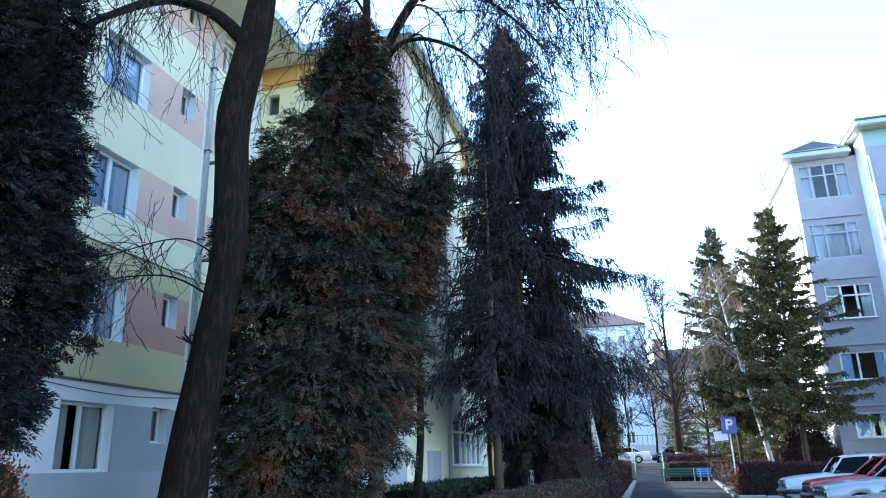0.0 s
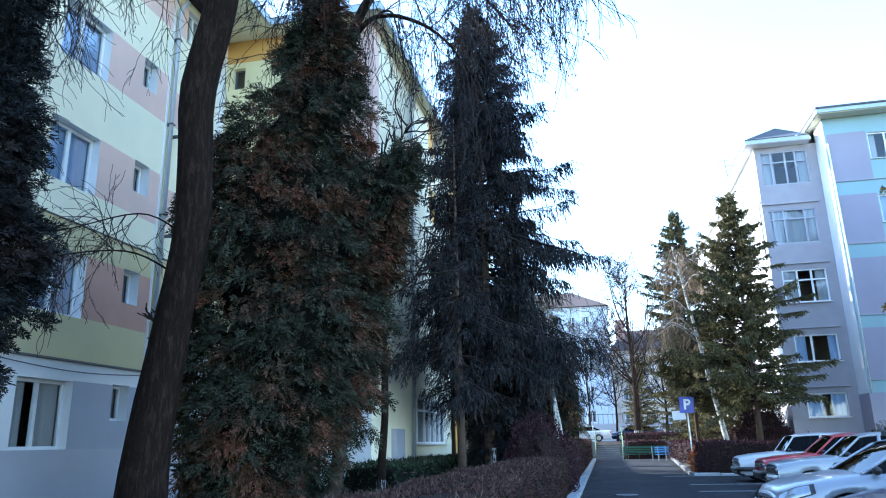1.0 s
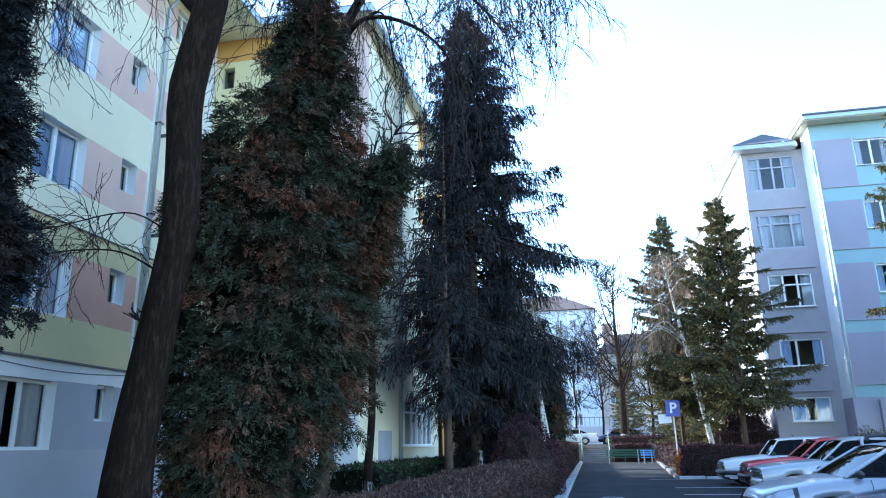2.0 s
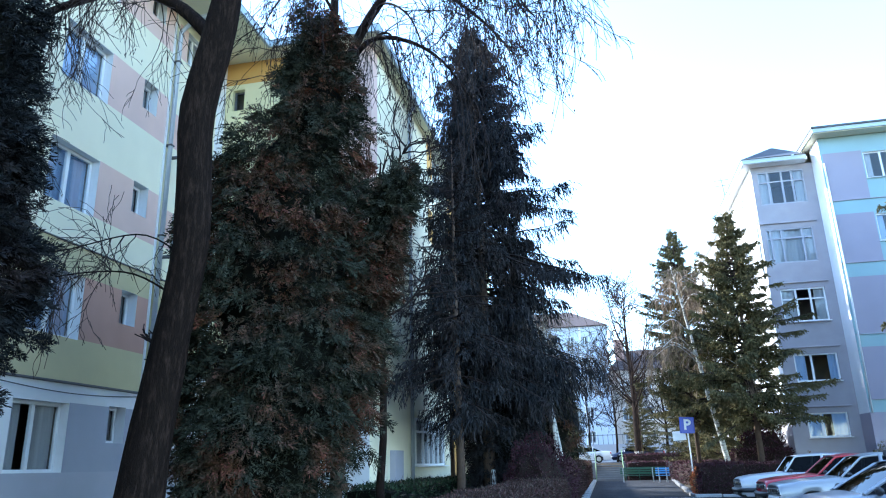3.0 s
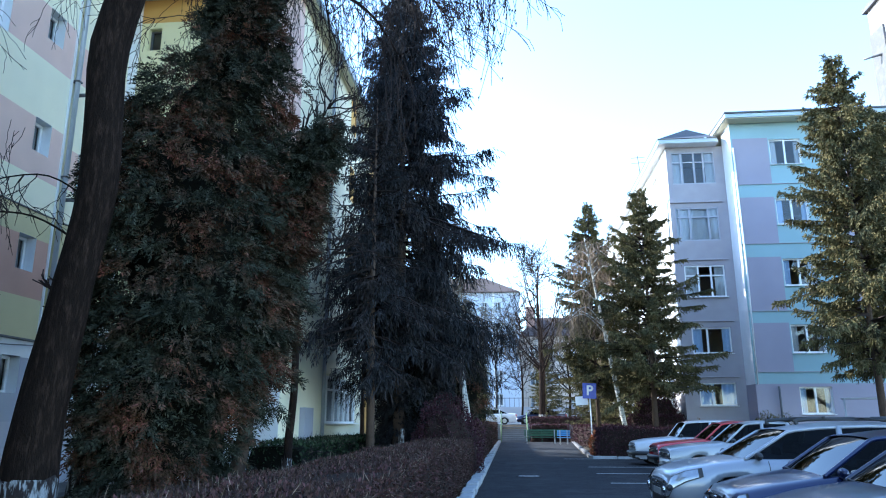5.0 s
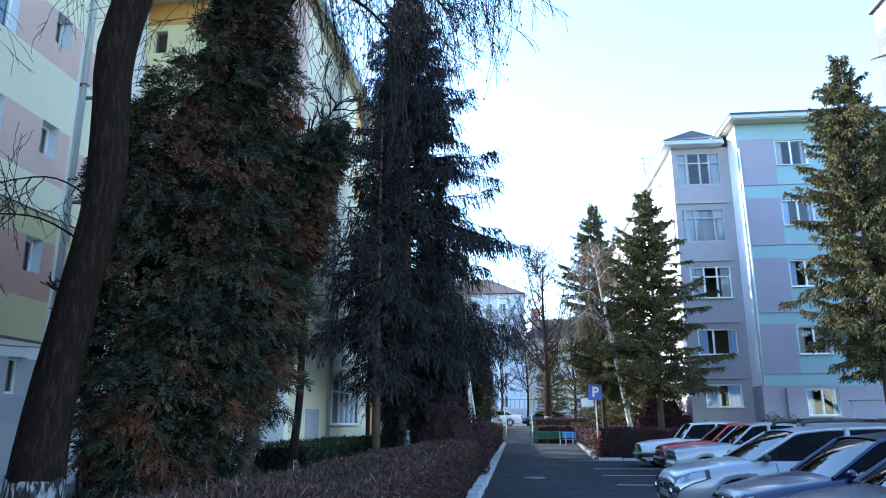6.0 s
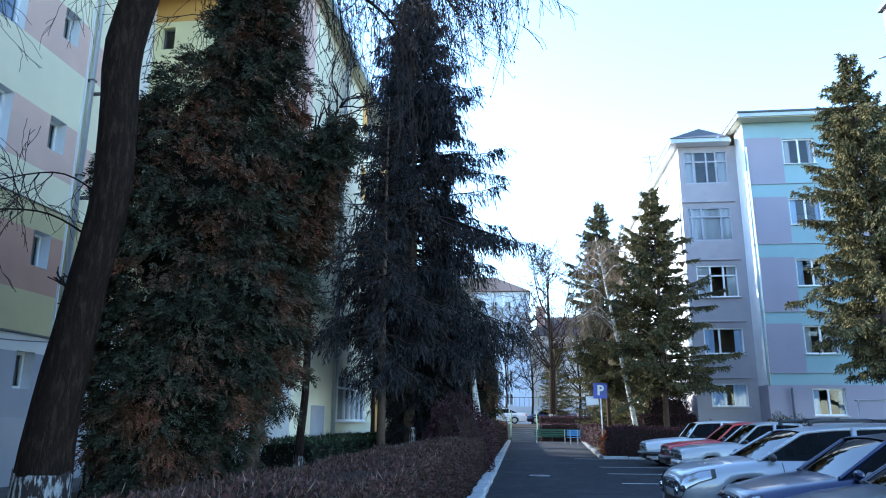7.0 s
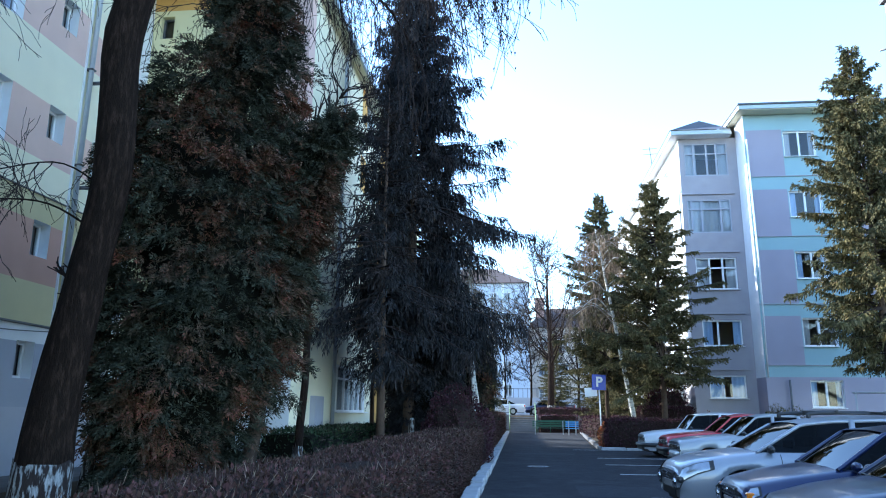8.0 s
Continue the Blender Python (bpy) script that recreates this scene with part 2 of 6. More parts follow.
# ---- ground ----
def ground_sheet():
    """One sheet to the horizon; a terrace 1.3 m higher begins behind the steps."""
    xs = [-1500, -60, -30, -14, -1.0, 2, 8, 20, 40, 1500]
    ys = [(-1500, -0.03), (-30, -0.03), (0, -0.03), (30, -0.03), (58.6, -0.03), (60.4, 1.28), (100, 1.3), (1500, 1.3)]
    verts = [(x, y, z) for y, z in ys for x in xs]
    w = len(xs)
    faces = [(j * w + i, j * w + i + 1, (j + 1) * w + i + 1, (j + 1) * w + i) for j in range(len(ys) - 1) for i in range(w - 1)]
    return tagged(new("ground", mesh_of("ground", verts, faces, M["soil"])), "bare winter soil with leaf litter", "ground", kind="structure")


ground_sheet()


def slab(name, corners, z0, z1, mat, label, category):
    n = len(corners)
    verts = [(x, y, z1) for x, y in corners] + [(x, y, z0) for x, y in corners]
    faces = [tuple(range(n))] + [(i, i + n, (i + 1) % n + n, (i + 1) % n) for i in range(n)]
    return tagged(new(name, mesh_of(name, verts, faces, mat)), label, category, kind="structure")


slab("road", [(-0.72, -20), (30, -20), (30, 30.9), (3.3, 30.9), (3.3, 34.0), (4.6, 56), (4.4, 58.3), (-0.72, 58.3)], -0.2, 0.0,
     M["asphalt"], "worn grey asphalt lane and parking area", "road")
slab("upper_yard", [(-14, 60.5), (30, 60.5), (30, 84), (-14, 84)], 1.2, 1.32, M["asphalt"], "asphalt yard on the upper terrace", "road")
slab("pavement", [(-10.95, 3), (-9.4, 3), (-9.4, 18.65), (-10.95, 18.65)], -0.1, 0.06, M["concrete"], "concrete apron along the building foot", "pavement")


def kerb_row(name, start, step, count, size, label, mat="kerb"):
    holder = thing(name, 0, 0, 0, label, "kerb", kind="structure")
    lx, ly, lz = size
    bm = boxes((-lx / 2, lx / 2, -ly / 2, ly / 2, -0.1, lz), bevel=0.018)
    me = bpy.data.meshes.new("kerb_stone")
    bm.to_mesh(me)
    bm.free()
    me.materials.append(M[mat])
    r = random.Random(3)
    for i in range(count):
        tilt = 2.5 if i % 7 == 3 else 0.8
        part_mesh("kerb_stone", me, holder, at=pose(start[0] + step[0] * i + r.uniform(-0.02, 0.02), start[1] + step[1] * i, r.uniform(-0.03, 0.01),
                                                   r.uniform(-tilt, tilt) * 0.4, r.uniform(-tilt, tilt), r.uniform(-1, 1) * tilt * 0.5))
    return holder


kerb_row("kerb", (-0.86, 2.0), (0, 1.02), 55, (0.26, 0.98, 0.13), "whitewashed weathered kerb stones beside the hedge")
kerb_row("kerb", (3.9, 31.05), (1.02, 0), 22, (0.98, 0.16, 0.12), "pale kerb stones along the parking edge")
kerb_row("kerb", (3.42, 31.7), (0.055, 1.02), 26, (0.16, 0.98, 0.12), "grey kerb stones beside the lane", "concrete")


def painted_line(x0, x1, y0, y1):
    holder = new("road_marking", mesh_of("road_marking", [(x0, y0, 0.004), (x1, y0, 0.004), (x1, y1, 0.004), (x0, y1, 0.004)], [(0, 1, 2, 3)], M["paint"]))
    return tagged(holder, "worn white parking bay line", "road marking", "parking bay lines", kind="structure")


for yy, xa in ((30.75, 2.2), (25.2, 2.6), (22.0, 2.5), (18.6, 2.45), (13.5, 2.3), (10.35, 2.3), (8.1, 2.4)):
    painted_line(xa, xa + 5.0, yy, yy + 0.12)
for px, py, w, d in ((1.9, 14.6, 1.6, 2.0), (0.9, 27.5, 2.2, 1.1), (0.5, 42.0, 2.0, 3.0)):
    tagged(new("repair_patch", mesh_of("repair_patch", [(px - w / 2, py - d / 2, 0.004), (px + w / 2, py - d / 2, 0.004), (px + w / 2, py + d / 2, 0.004), (px - w / 2, py + d / 2, 0.004)], [(0, 1, 2, 3)], M["patch"])),
           "dark asphalt repair patch in the lane", "road patch", kind="structure")


def manhole(x, y):
    m = thing("manhole_cover", x, y, 0, "round rusty iron manhole cover in the lane", "manhole", kind="structure")
    bm = bmesh.new()
    bmesh.ops.create_cone(bm, cap_ends=True, segments=32, radius1=0.36, radius2=0.36, depth=0.02, matrix=Matrix.Translation((0, 0, 0.002)))
    part("rim", bm, M["patch"], m)
    bm = bmesh.new()
    bmesh.ops.create_cone(bm, cap_ends=True, segments=32, radius1=0.30, radius2=0.29, depth=0.02, matrix=Matrix.Translation((0, 0, 0.008)))
    for i in range(-2, 3):
        box_into(bm, -0.2, 0.2, i * 0.09 - 0.015, i * 0.09 + 0.015, 0.01, 0.024)
    part("lid", bm, M["darkframe"], m)


manhole(0.5, 20.8)


# ---- buildings ----
UP = Vector((0, 0, 1))


def wall_matrix(origin, out):
    """Local x runs along the wall, local y into it, local z up."""
    inward = -Vector(out)
    along = inward.cross(UP)
    m = Matrix((along, inward, UP)).transposed().to_4x4()
    m.translation = origin
    return m


def facade(parent, origin, out, width, height, holes=(), zones=(), base="cream", reveal="upvc", thick=0.3, name="wall", low=0.0):
    """A wall with real openings (u0, u1, z0, z1) and painted zones (u0, u1, z0, z1, paint)."""
    us = sorted({0.0, width, *(h[0] for h in holes), *(h[1] for h in holes), *(z[0] for z in zones), *(z[1] for z in zones)})
    zs = sorted({low, height, *(h[2] for h in holes), *(h[3] for h in holes), *(z[2] for z in zones), *(z[3] for z in zones)})
    us = [u for u in us if 0 <= u <= width]
    zs = [z for z in zs if low <= z <= height]
    mats = [base, reveal] + sorted({z[4] for z in zones} - {base, reveal})
    verts, faces, index = [], [], []

    def quad(a, b, c, d, m):
        verts.extend((a, b, c, d))
        faces.append((len(verts) - 4, len(verts) - 3, len(verts) - 2, len(verts) - 1))
        index.append(mats.index(m))

    for ua, ub in zip(us, us[1:]):
        for za, zb in zip(zs, zs[1:]):
            cu, cz = (ua + ub) / 2, (za + zb) / 2
            if any(h[0] < cu < h[1] and h[2] < cz < h[3] for h in holes):
                continue
            paint = base
            for z in zones:
                if z[0] < cu < z[1] and z[2] < cz < z[3]:
                    paint = z[4]
            quad((ua, 0, za), (ub, 0, za), (ub, 0, zb), (ua, 0, zb), paint)
            quad((ub, thick, za), (ua, thick, za), (ua, thick, zb), (ub, thick, zb), base)
    for u0, u1, z0, z1 in holes:
        quad((u0, 0, z0), (u0, 0, z1), (u0, thick, z1), (u0, thick, z0), reveal)
        quad((u1, 0, z0), (u1, thick, z0), (u1, thick, z1), (u1, 0, z1), reveal)
        quad((u0, 0, z1), (u1, 0, z1), (u1, thick, z1), (u0, thick, z1), reveal)
        quad((u0, 0, z0), (u0, thick, z0), (u1, thick, z0), (u1, 0, z0), reveal)
    quad((0, 0, height), (width, 0, height), (width, thick, height), (0, thick, height), base)
    me = mesh_of(name, verts, faces, [M[k] for k in mats], index)
    return part_mesh(name, me, parent, at=parent.matrix_basis.inverted() @ wall_matrix(origin, out))


WINDOWS = {}


def window(parent, origin, out, hole, splits=(0.5,), bars=(), curtain="curtain", glass="glass", deep=0.16, open_leaf=None, sill=True, cover=0.55, frame_mat="upvc"):
    """A plastic window in its opening: frame with mullions, panes, sill, and the curtain behind it."""
    u0, u1, z0, z1 = hole
    w, h = round(u1 - u0, 2), round(z1 - z0, 2)
    key = (w, h, splits, bars, curtain, glass, sill, cover, frame_mat, open_leaf)
    f = 0.07
    if key not in WINDOWS:
        bm = boxes((0, w, 0, 0.07, 0, f), (0, w, 0, 0.07, h - f, h), (0, f, 0, 0.07, f, h - f), (w - f, w, 0, 0.07, f, h - f), bevel=0.008)
        for s in splits:
            box_into(bm, s * w - 0.045, s * w + 0.045, -0.005, 0.065, f, h - f)
        for b in bars:
            box_into(bm, f, w - f, -0.004, 0.066, b * h - 0.035, b * h + 0.035)
        fr = bpy.data.meshes.new("window")
        bm.to_mesh(fr)
        bm.free()
        fr.materials.append(M[frame_mat])
        edges = [0.0, *splits, 1.0]
        panes = []
        for i, (a, b) in enumerate(zip(edges, edges[1:])):
            if open_leaf == i:
                continue
            xa, xb = a * w + 0.04, b * w - 0.04
            panes.append(mesh_of("pane", [(xa, 0.035, f), (xb, 0.035, f), (xb, 0.035, h - f), (xa, 0.035, h - f)], [(0, 1, 2, 3)], M[glass]))
        n = 26
        cv = []
        for i in range(n):
            x = 0.02 + (w - 0.04) * i / (n - 1)
            y = 0.16 + 0.025 * math.sin(i * 1.9) + 0.015 * math.sin(i * 0.7 + w * 9)
            cv += [(x, y, 0.03), (x, y, h - 0.02)]
        keep = [i for i in range(n - 1) if (i / n < cover * 0.5 or i / n > 1 - cover * 0.5 or cover >= 1)]
        cu = mesh_of("curtain", cv, [(2 * i, 2 * i + 2, 2 * i + 3, 2 * i + 1) for i in keep], M[curtain], smooth=True) if keep and curtain else None
        sm = bpy.data.meshes.new("sill")
        bm = boxes((-0.05, w + 0.05, -0.20, 0.0, -0.035, -0.008), bevel=0.005)
        bm.to_mesh(sm)
        bm.free()
        sm.materials.append(M["upvc"])
        WINDOWS[key] = (fr, panes, cu, sm)
    fr, panes, cu, sm = WINDOWS[key]
    m = wall_matrix(origin, out) @ Matrix.Translation((u0, deep, z0))
    win = part_mesh("window", fr, parent, at=parent.matrix_basis.inverted() @ m)
    for p in panes:
        ob = part_mesh("pane", p, win)
        ob.visible_shadow = False
    if cu:
        part_mesh("curtain", cu, win)
    if sill:
        part_mesh("sill", sm, win)
    return win


def prism(parent, name, rows, mat, bevel=0.0, label=""):
    bm = boxes(*rows, bevel=bevel)
    ob = part(name, bm, mat, parent, label)
    ob.matrix_basis = parent.matrix_basis.inverted()
    return ob


def pipe_part(parent, name, pts, r, mat, label="", sides=10):
    v, f = tubes([(pts, [r] * len(pts))], sides)
    ob = part_mesh(name, mesh_of(name, v, f, mat, smooth=True), parent, label, parent.matrix_basis.inverted())
    return ob


def left_building():
    """Five storeys; the long front lies at x = -11, a wing juts out to x = -6.3."""
    b = thing("apartment_building", -11, 18, 0, "five storey flats in cream, pink and yellow render with white windows", "building")
    sills = (1.5, 4.26, 7.1, 10.0, 12.85)
    y0, y1 = -8.0, 18.7
    out = (1, 0, 0)
    org, width = Vector((-11, y0, 0)), y1 - y0

    def u(y):
        return y - y0
    holes, zones, wins = [], [], []
    zones.append((0, width, 0, 3.32, "white"))
    zones.append((0, width, 0, 1.5, "plinth"))
    zones.append((0, width, 3.32, 6.31, "mustard"))
    for shift in (0.0, -8.6, -17.0):
        for i, s in enumerate(sills):
            a, c = u(11.82 + shift), u(13.36 + shift)
            if a < 0.2:
                continue
            top = s + 1.40
            holes.append((a, c, s, top))
            wins.append(("big", holes[-1], i))
            e, g = u(14.65 + shift), u(15.25 + shift)
            holes.append((e, g, s + 0.62, s + 1.44))
            wins.append(("small", holes[-1], i))
            paint = ("greypanel", "terracotta", "pink", "pink", "pink")[i]
            zones.append((c, u(15.75 + shift), s + (0.02 if i else 0), top + 0.02, paint))
    for i, s in enumerate(sills):
        a, c = u(16.40), u(17.25)
        holes.append((a, c, s + 0.1, s + 1.15))
        wins.append(("mid", holes[-1], i))
        zones.append((u(15.95), a, s + 0.1, s + 1.15, "pink" if i else "greypanel"))
    zones.append((u(18.2), width, 3.32, 14.4, "white"))
    facade(b, org, out, width, 14.24, holes, zones, "cream")
    for kind, hole, i in wins:
        if kind == "big":
            window(b, org, out, hole, (0.5,), curtain="skycurtain" if i > 0 else "curtain", glass="paleglass" if i > 0 else "glass", cover=(0.75, 1.0, 1.0, 1.0, 1.0)[i], deep=0.2)
        elif kind == "small":
            window(b, org, out, hole, (), curtain="curtain", cover=0.5, deep=0.24, glass="glass")
        else:
            window(b, org, out, hole, (0.5,), curtain="curtain", glass="skyglass", cover=0.7, deep=0.14)
    # drip edges where the insulation starts and over the first floor
    prism(b, "drip_edge", [(-11.0, -10.93, y0, 18.2, 3.30, 3.345)], M["darkframe"])
    prism(b, "drip_edge", [(-11.0, -10.96, y0, 18.2, 6.30, 6.325)], M["darkframe"])
    prism(b, "corner_strip", [(-11.0, -10.95, 15.70, 15.74, 3.35, 14.3)], M["upvc"])
    # wing: front wall faces the camera side, long wall faces the lane
    worg = (-11, 18.7, 0)
    wh = [(0.24, 0.66, s + 0.12 - 0.6, s + 0.86 - 0.6) for s in (13.0, 10.15, 7.3, 4.45)]
    wz = [(0, 4.95, 0, 3.3, "white"), (0, 3.9, 13.45, 14.24, "orange"), (0, 0.18, 3.3, 13.45, "ochre"), (3.9, 4.95, 3.3, 14.24, "pink")]
    facade(b, worg, (0, -1, 0), 4.95, 14.24, wh, wz, "ochre", reveal="ochre")
    for h in wh:
        window(b, worg, (0, -1, 0), h, (), curtain="curtain", cover=0.0, deep=0.15, sill=False, frame_mat="darkframe")
    # long wall of the wing
    sorg, length = Vector((-6.05, 18.7, 0)), 17.3
    sh, sz = [], [(0, length, 0, 3.3, "cream"), (0, 0.6, 3.3, 14.24, "pink"), (11.2, 12.3, 0, 14.24, "orange"), (0.6, 11.2, 3.3, 14.24, "cream"), (12.3, length, 3.3, 14.24, "ochre")]
    bay = (4.5, 9.4, 1.45, 3.0)
    sh.append(bay)
    for s in sills[1:]:
        for a in (8.2, 13.4):
            sh.append((a, a + 1.5, s, s + 1.4))
            if a < 10:
                sz.append((a - 0.9, a, s, s + 1.4, "orange"))
    facade(b, sorg, (1, 0, 0), length, 14.24, sh, sz, "cream")
    window(b, sorg, (1, 0, 0), bay, (0.12, 0.34, 0.50, 0.66, 0.82), (0.72,), curtain="curtain", cover=1.0, deep=0.03, sill=True)
    for h in sh[1:]:
        window(b, sorg, (1, 0, 0), h, (0.5,), curtain="skycurtain" if (h[0] * 7 + h[2]) % 3 < 1 else "curtain", cover=0.7, deep=0.18, glass="skyglass")
    prism(b, "meter_cabinet", [(-6.05, -5.88, 20.6, 21.5, 0.5, 1.9)], M["greypanel"], 0.01, "grey metal meter cabinet")
    prism(b, "balcony", [(-6.05, -5.0, 32.0, 35.2, 9.6, 9.75), (-5.08, -5.0, 32.0, 35.2, 9.75, 10.7), (-6.05, -5.0, 32.0, 32.08, 9.75, 10.7), (-6.05, -5.0, 35.12, 35.2, 9.75, 10.7)], M["ochre"], 0.0, "yellow rendered balcony")
    # back and end walls close the block
    prism(b, "rear_wall", [(-22.3, -22.0, y0, 36.0, 0, 14.24), (-22, -11.3, y0 - 0.3, y0, 0, 14.24), (-22, -6.05, 36.0, 36.3, 0, 14.24)], M["cream"])
    floors = [(-22, -11.35, y0, 36.0, z, z + 0.2) for z in (3.15, 5.95, 8.8, 11.6)]
    floors += [(-11.3, -6.4, 19.05, 36.0, z, z + 0.2) for z in (3.15, 5.95, 8.8, 11.6)]
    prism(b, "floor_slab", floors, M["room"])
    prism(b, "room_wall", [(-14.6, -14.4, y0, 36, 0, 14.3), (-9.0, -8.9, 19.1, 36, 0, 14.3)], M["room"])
    # eaves: soffit boards, metal fascia, roof sheet above
    prism(b, "soffit", [(-22.4, -9.27, y0 - 0.6, 18.05, 14.244, 14.34), (-22.4, -5.68, 18.055, 36.4, 14.244, 14.34)], M["soffit"])
    prism(b, "fascia", [(-9.265, -9.17, y0 - 0.6, 18.05, 14.20, 14.42), (-9.17, -5.68, 17.97, 18.05, 14.20, 14.42), (-5.675, -5.59, 17.97, 36.4, 14.20, 14.42)], M["fascia"])
    v = [(-9.15, y0 - .6, 14.43), (-9.15, 17.95, 14.43), (-15, 17.95, 15.6), (-15, y0 - .6, 15.6), (-22.4, y0 - .6, 14.4), (-22.4, 36.4, 14.4), (-15, 36.4, 15.6),
         (-5.58, 17.95, 14.44), (-5.58, 36.4, 14.44), (-11, 21.0, 15.6), (-11, 36.4, 15.6)]
    f = [(0, 1, 2, 3), (3, 6, 5, 4), (7, 8, 10, 9), (1, 7, 9, 2), (2, 9, 10, 6)]
    part_mesh("roof", mesh_of("roof", v, f, M["roof"]), b, at=b.matrix_basis.inverted())
    # downpipe with offset at the eaves and brackets
    pipe_part(b, "downpipe", [(-10.88, 15.83, 0.1), (-10.88, 15.83, 13.6), (-10.5, 15.85, 14.0), (-9.4, 15.9, 14.18)], 0.065, M["pipe"], "grey zinc downpipe")
    pipe_part(b, "downpipe", [(-5.96, 22.9, 0.1), (-5.96, 22.9, 13.9), (-5.75, 22.9, 14.2)], 0.06, M["pipe"], "grey zinc downpipe")
    for z in (2.2, 4.8, 7.4, 10.0, 12.6):
        prism(b, "bracket", [(-11.0, -10.80, 15.75, 15.91, z, z + 0.04)], M["darkframe"])
    for z in (6.9, 9.75):
        pipe_part(b, "flue", [(-11.05, 16.05, z), (-10.72, 16.05, z)], 0.05, M["darkframe"], "dark wall flue")
    # slack cable along the front
    pts = [(-10.9, y0 + (15.6 - y0) * t, 3.22 - 0.12 * math.sin(math.pi * ((t * 5) % 1))) for t in np.linspace(0, 1, 60)]
    pipe_part(b, "cable", pts, 0.012, M["darkframe"], "black cable", sides=5)
    return b


left_building()


def right_building():
    """Five storeys: a glazed stair bay at y = 37 and a block that stands forward at y = 35.6."""
    b = thing("apartment_building", 12, 36, 0, "five storey lilac and mint flats with glazed corner bay", "building")
    x1 = 34.0
    org, out = Vector((11.72, 35.6, 0)), (0, -1, 0)

    def u(x):
        return x - 11.72
    holes, zones = [], []
    zones.append((0, x1 - 11.72, 0, 3.23, "lilac"))
    rows = ((3.78, 6.14), (6.75, 9.42), (10.11, 12.53), (13.23, 15.72))
    for za, zb in rows:
        for x in (11.72, 16.8, 21.9, 27.0):
            zones.append((u(x) + 0.1, u(x) + 1.85, za, zb, "lilac"))
            holes.append((u(x) + 1.9, u(x) + 3.45, zb - 1.46, zb - 0.10))
    for x in (13.7, 19.0, 24.0):
        holes.append((u(x), u(x) + 1.48, 1.82, 3.08))
    facade(b, org, out, x1 - 11.72, 16.56, holes, zones, "mint")
    for i, h in enumerate(holes):
        window(b, org, out, h, (0.5,), curtain="skycurtain" if i % 3 else "curtain", cover=0.4, deep=0.10, glass="glass")
    prism(b, "drip_edge", [(11.72, x1, 35.55, 35.6, z, z + 0.03) for z in (3.77, 6.70, 10.08, 13.2)], M["greywall"])
    # side wall of the forward block, facing the lane
    facade(b, Vector((11.72, 37.0, 0)), (-1, 0, 0), 1.4, 16.56, (), ((0, 1.4, 0, 3.23, "lilac"),), "white")
    # the glazed bay
    borg, bw = Vector((8.74, 37.0, 0)), 2.98
    bh = [(0.26, 2.50, 13.80, 15.61), (0.24, 2.46, 10.68, 12.48), (0.46, 2.50, 7.70, 9.36), (0.57, 2.51, 4.82, 6.13), (0.71, 2.49, 2.25, 3.37)]
    facade(b, borg, out, bw, 15.9, bh, ((0, bw, 0, 3.6, "greywall"),), "greywall", reveal="greywall")
    window(b, borg, out, bh[0], (0.22, 0.52, 0.74), (0.68,), curtain="curtain", cover=0.5, deep=0.02, glass="glass", frame_mat="greypanel", sill=False)
    window(b, borg, out, bh[1], (0.10, 0.33, 0.76), (0.72,), curtain="curtain", cover=1.0, deep=0.02, glass="glass", frame_mat="greypanel", sill=False)
    window(b, borg, out, bh[2], (0.34, 0.66), (0.68,), curtain="curtain", cover=0.6, deep=0.05, open_leaf=1)
    window(b, borg, out, bh[3], (0.40,), (), curtain="skycurtain", cover=0.5, deep=0.06)
    window(b, borg, out, bh[4], (0.36,), (), curtain="skycurtain", cover=0.8, deep=0.06)
    for z in (3.62, 6.42, 9.62, 12.75):
        prism(b, "ledge", [(8.70, 11.45, 36.90, 37.0, z, z + 0.06)], M["greywall"], 0.01)
    # long side wall, lit by the sun, running away from the camera
    side_holes = [(2.0 + 4.2 * i, 3.5 + 4.2 * i, s, s + 1.4) for i in range(6) for s in (1.8, 4.8, 7.8, 10.9, 13.8)]
    facade(b, Vector((8.74, 64.0, 0)), (-1, 0, 0), 27.0, 15.9, side_holes, ((0, 27, 0, 3.6, "greywall"),), "white")
    for h in side_holes:
        window(b, Vector((8.74, 64.0, 0)), (-1, 0, 0), h, (0.5,), cover=0.7, deep=0.1)
    prism(b, "rear_wall", [(8.8, x1, 64.0, 64.3, 0, 15.9), (x1, x1 + 0.3, 35.6, 64.0, 0, 16.5)], M["mint"])
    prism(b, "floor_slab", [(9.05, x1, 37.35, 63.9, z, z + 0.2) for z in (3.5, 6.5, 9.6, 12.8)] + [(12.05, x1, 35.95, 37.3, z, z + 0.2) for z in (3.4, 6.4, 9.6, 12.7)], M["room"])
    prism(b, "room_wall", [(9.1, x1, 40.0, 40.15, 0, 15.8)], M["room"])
    # flat eaves with metal fascia
    prism(b, "eave", [(11.40, x1 + 0.3, 34.92, 64.3, 16.565, 16.72)], M["soffit"])
    prism(b, "fascia", [(11.34, x1 + 0.3, 34.84, 34.915, 16.60, 16.80), (11.33, 11.395, 34.915, 42.0, 16.60, 16.80)], M["fascia"])
    prism(b, "roof", [(11.30, x1 + 0.4, 34.78, 64.3, 16.805, 16.89)], M["roof"])
    prism(b, "eave", [(8.32, 11.38, 36.42, 64.3, 15.905, 16.05)], M["white"])
    prism(b, "fascia", [(8.25, 11.32, 36.36, 36.415, 15.92, 16.14), (8.25, 8.315, 36.415, 64.3, 15.92, 16.14)], M["fascia"])
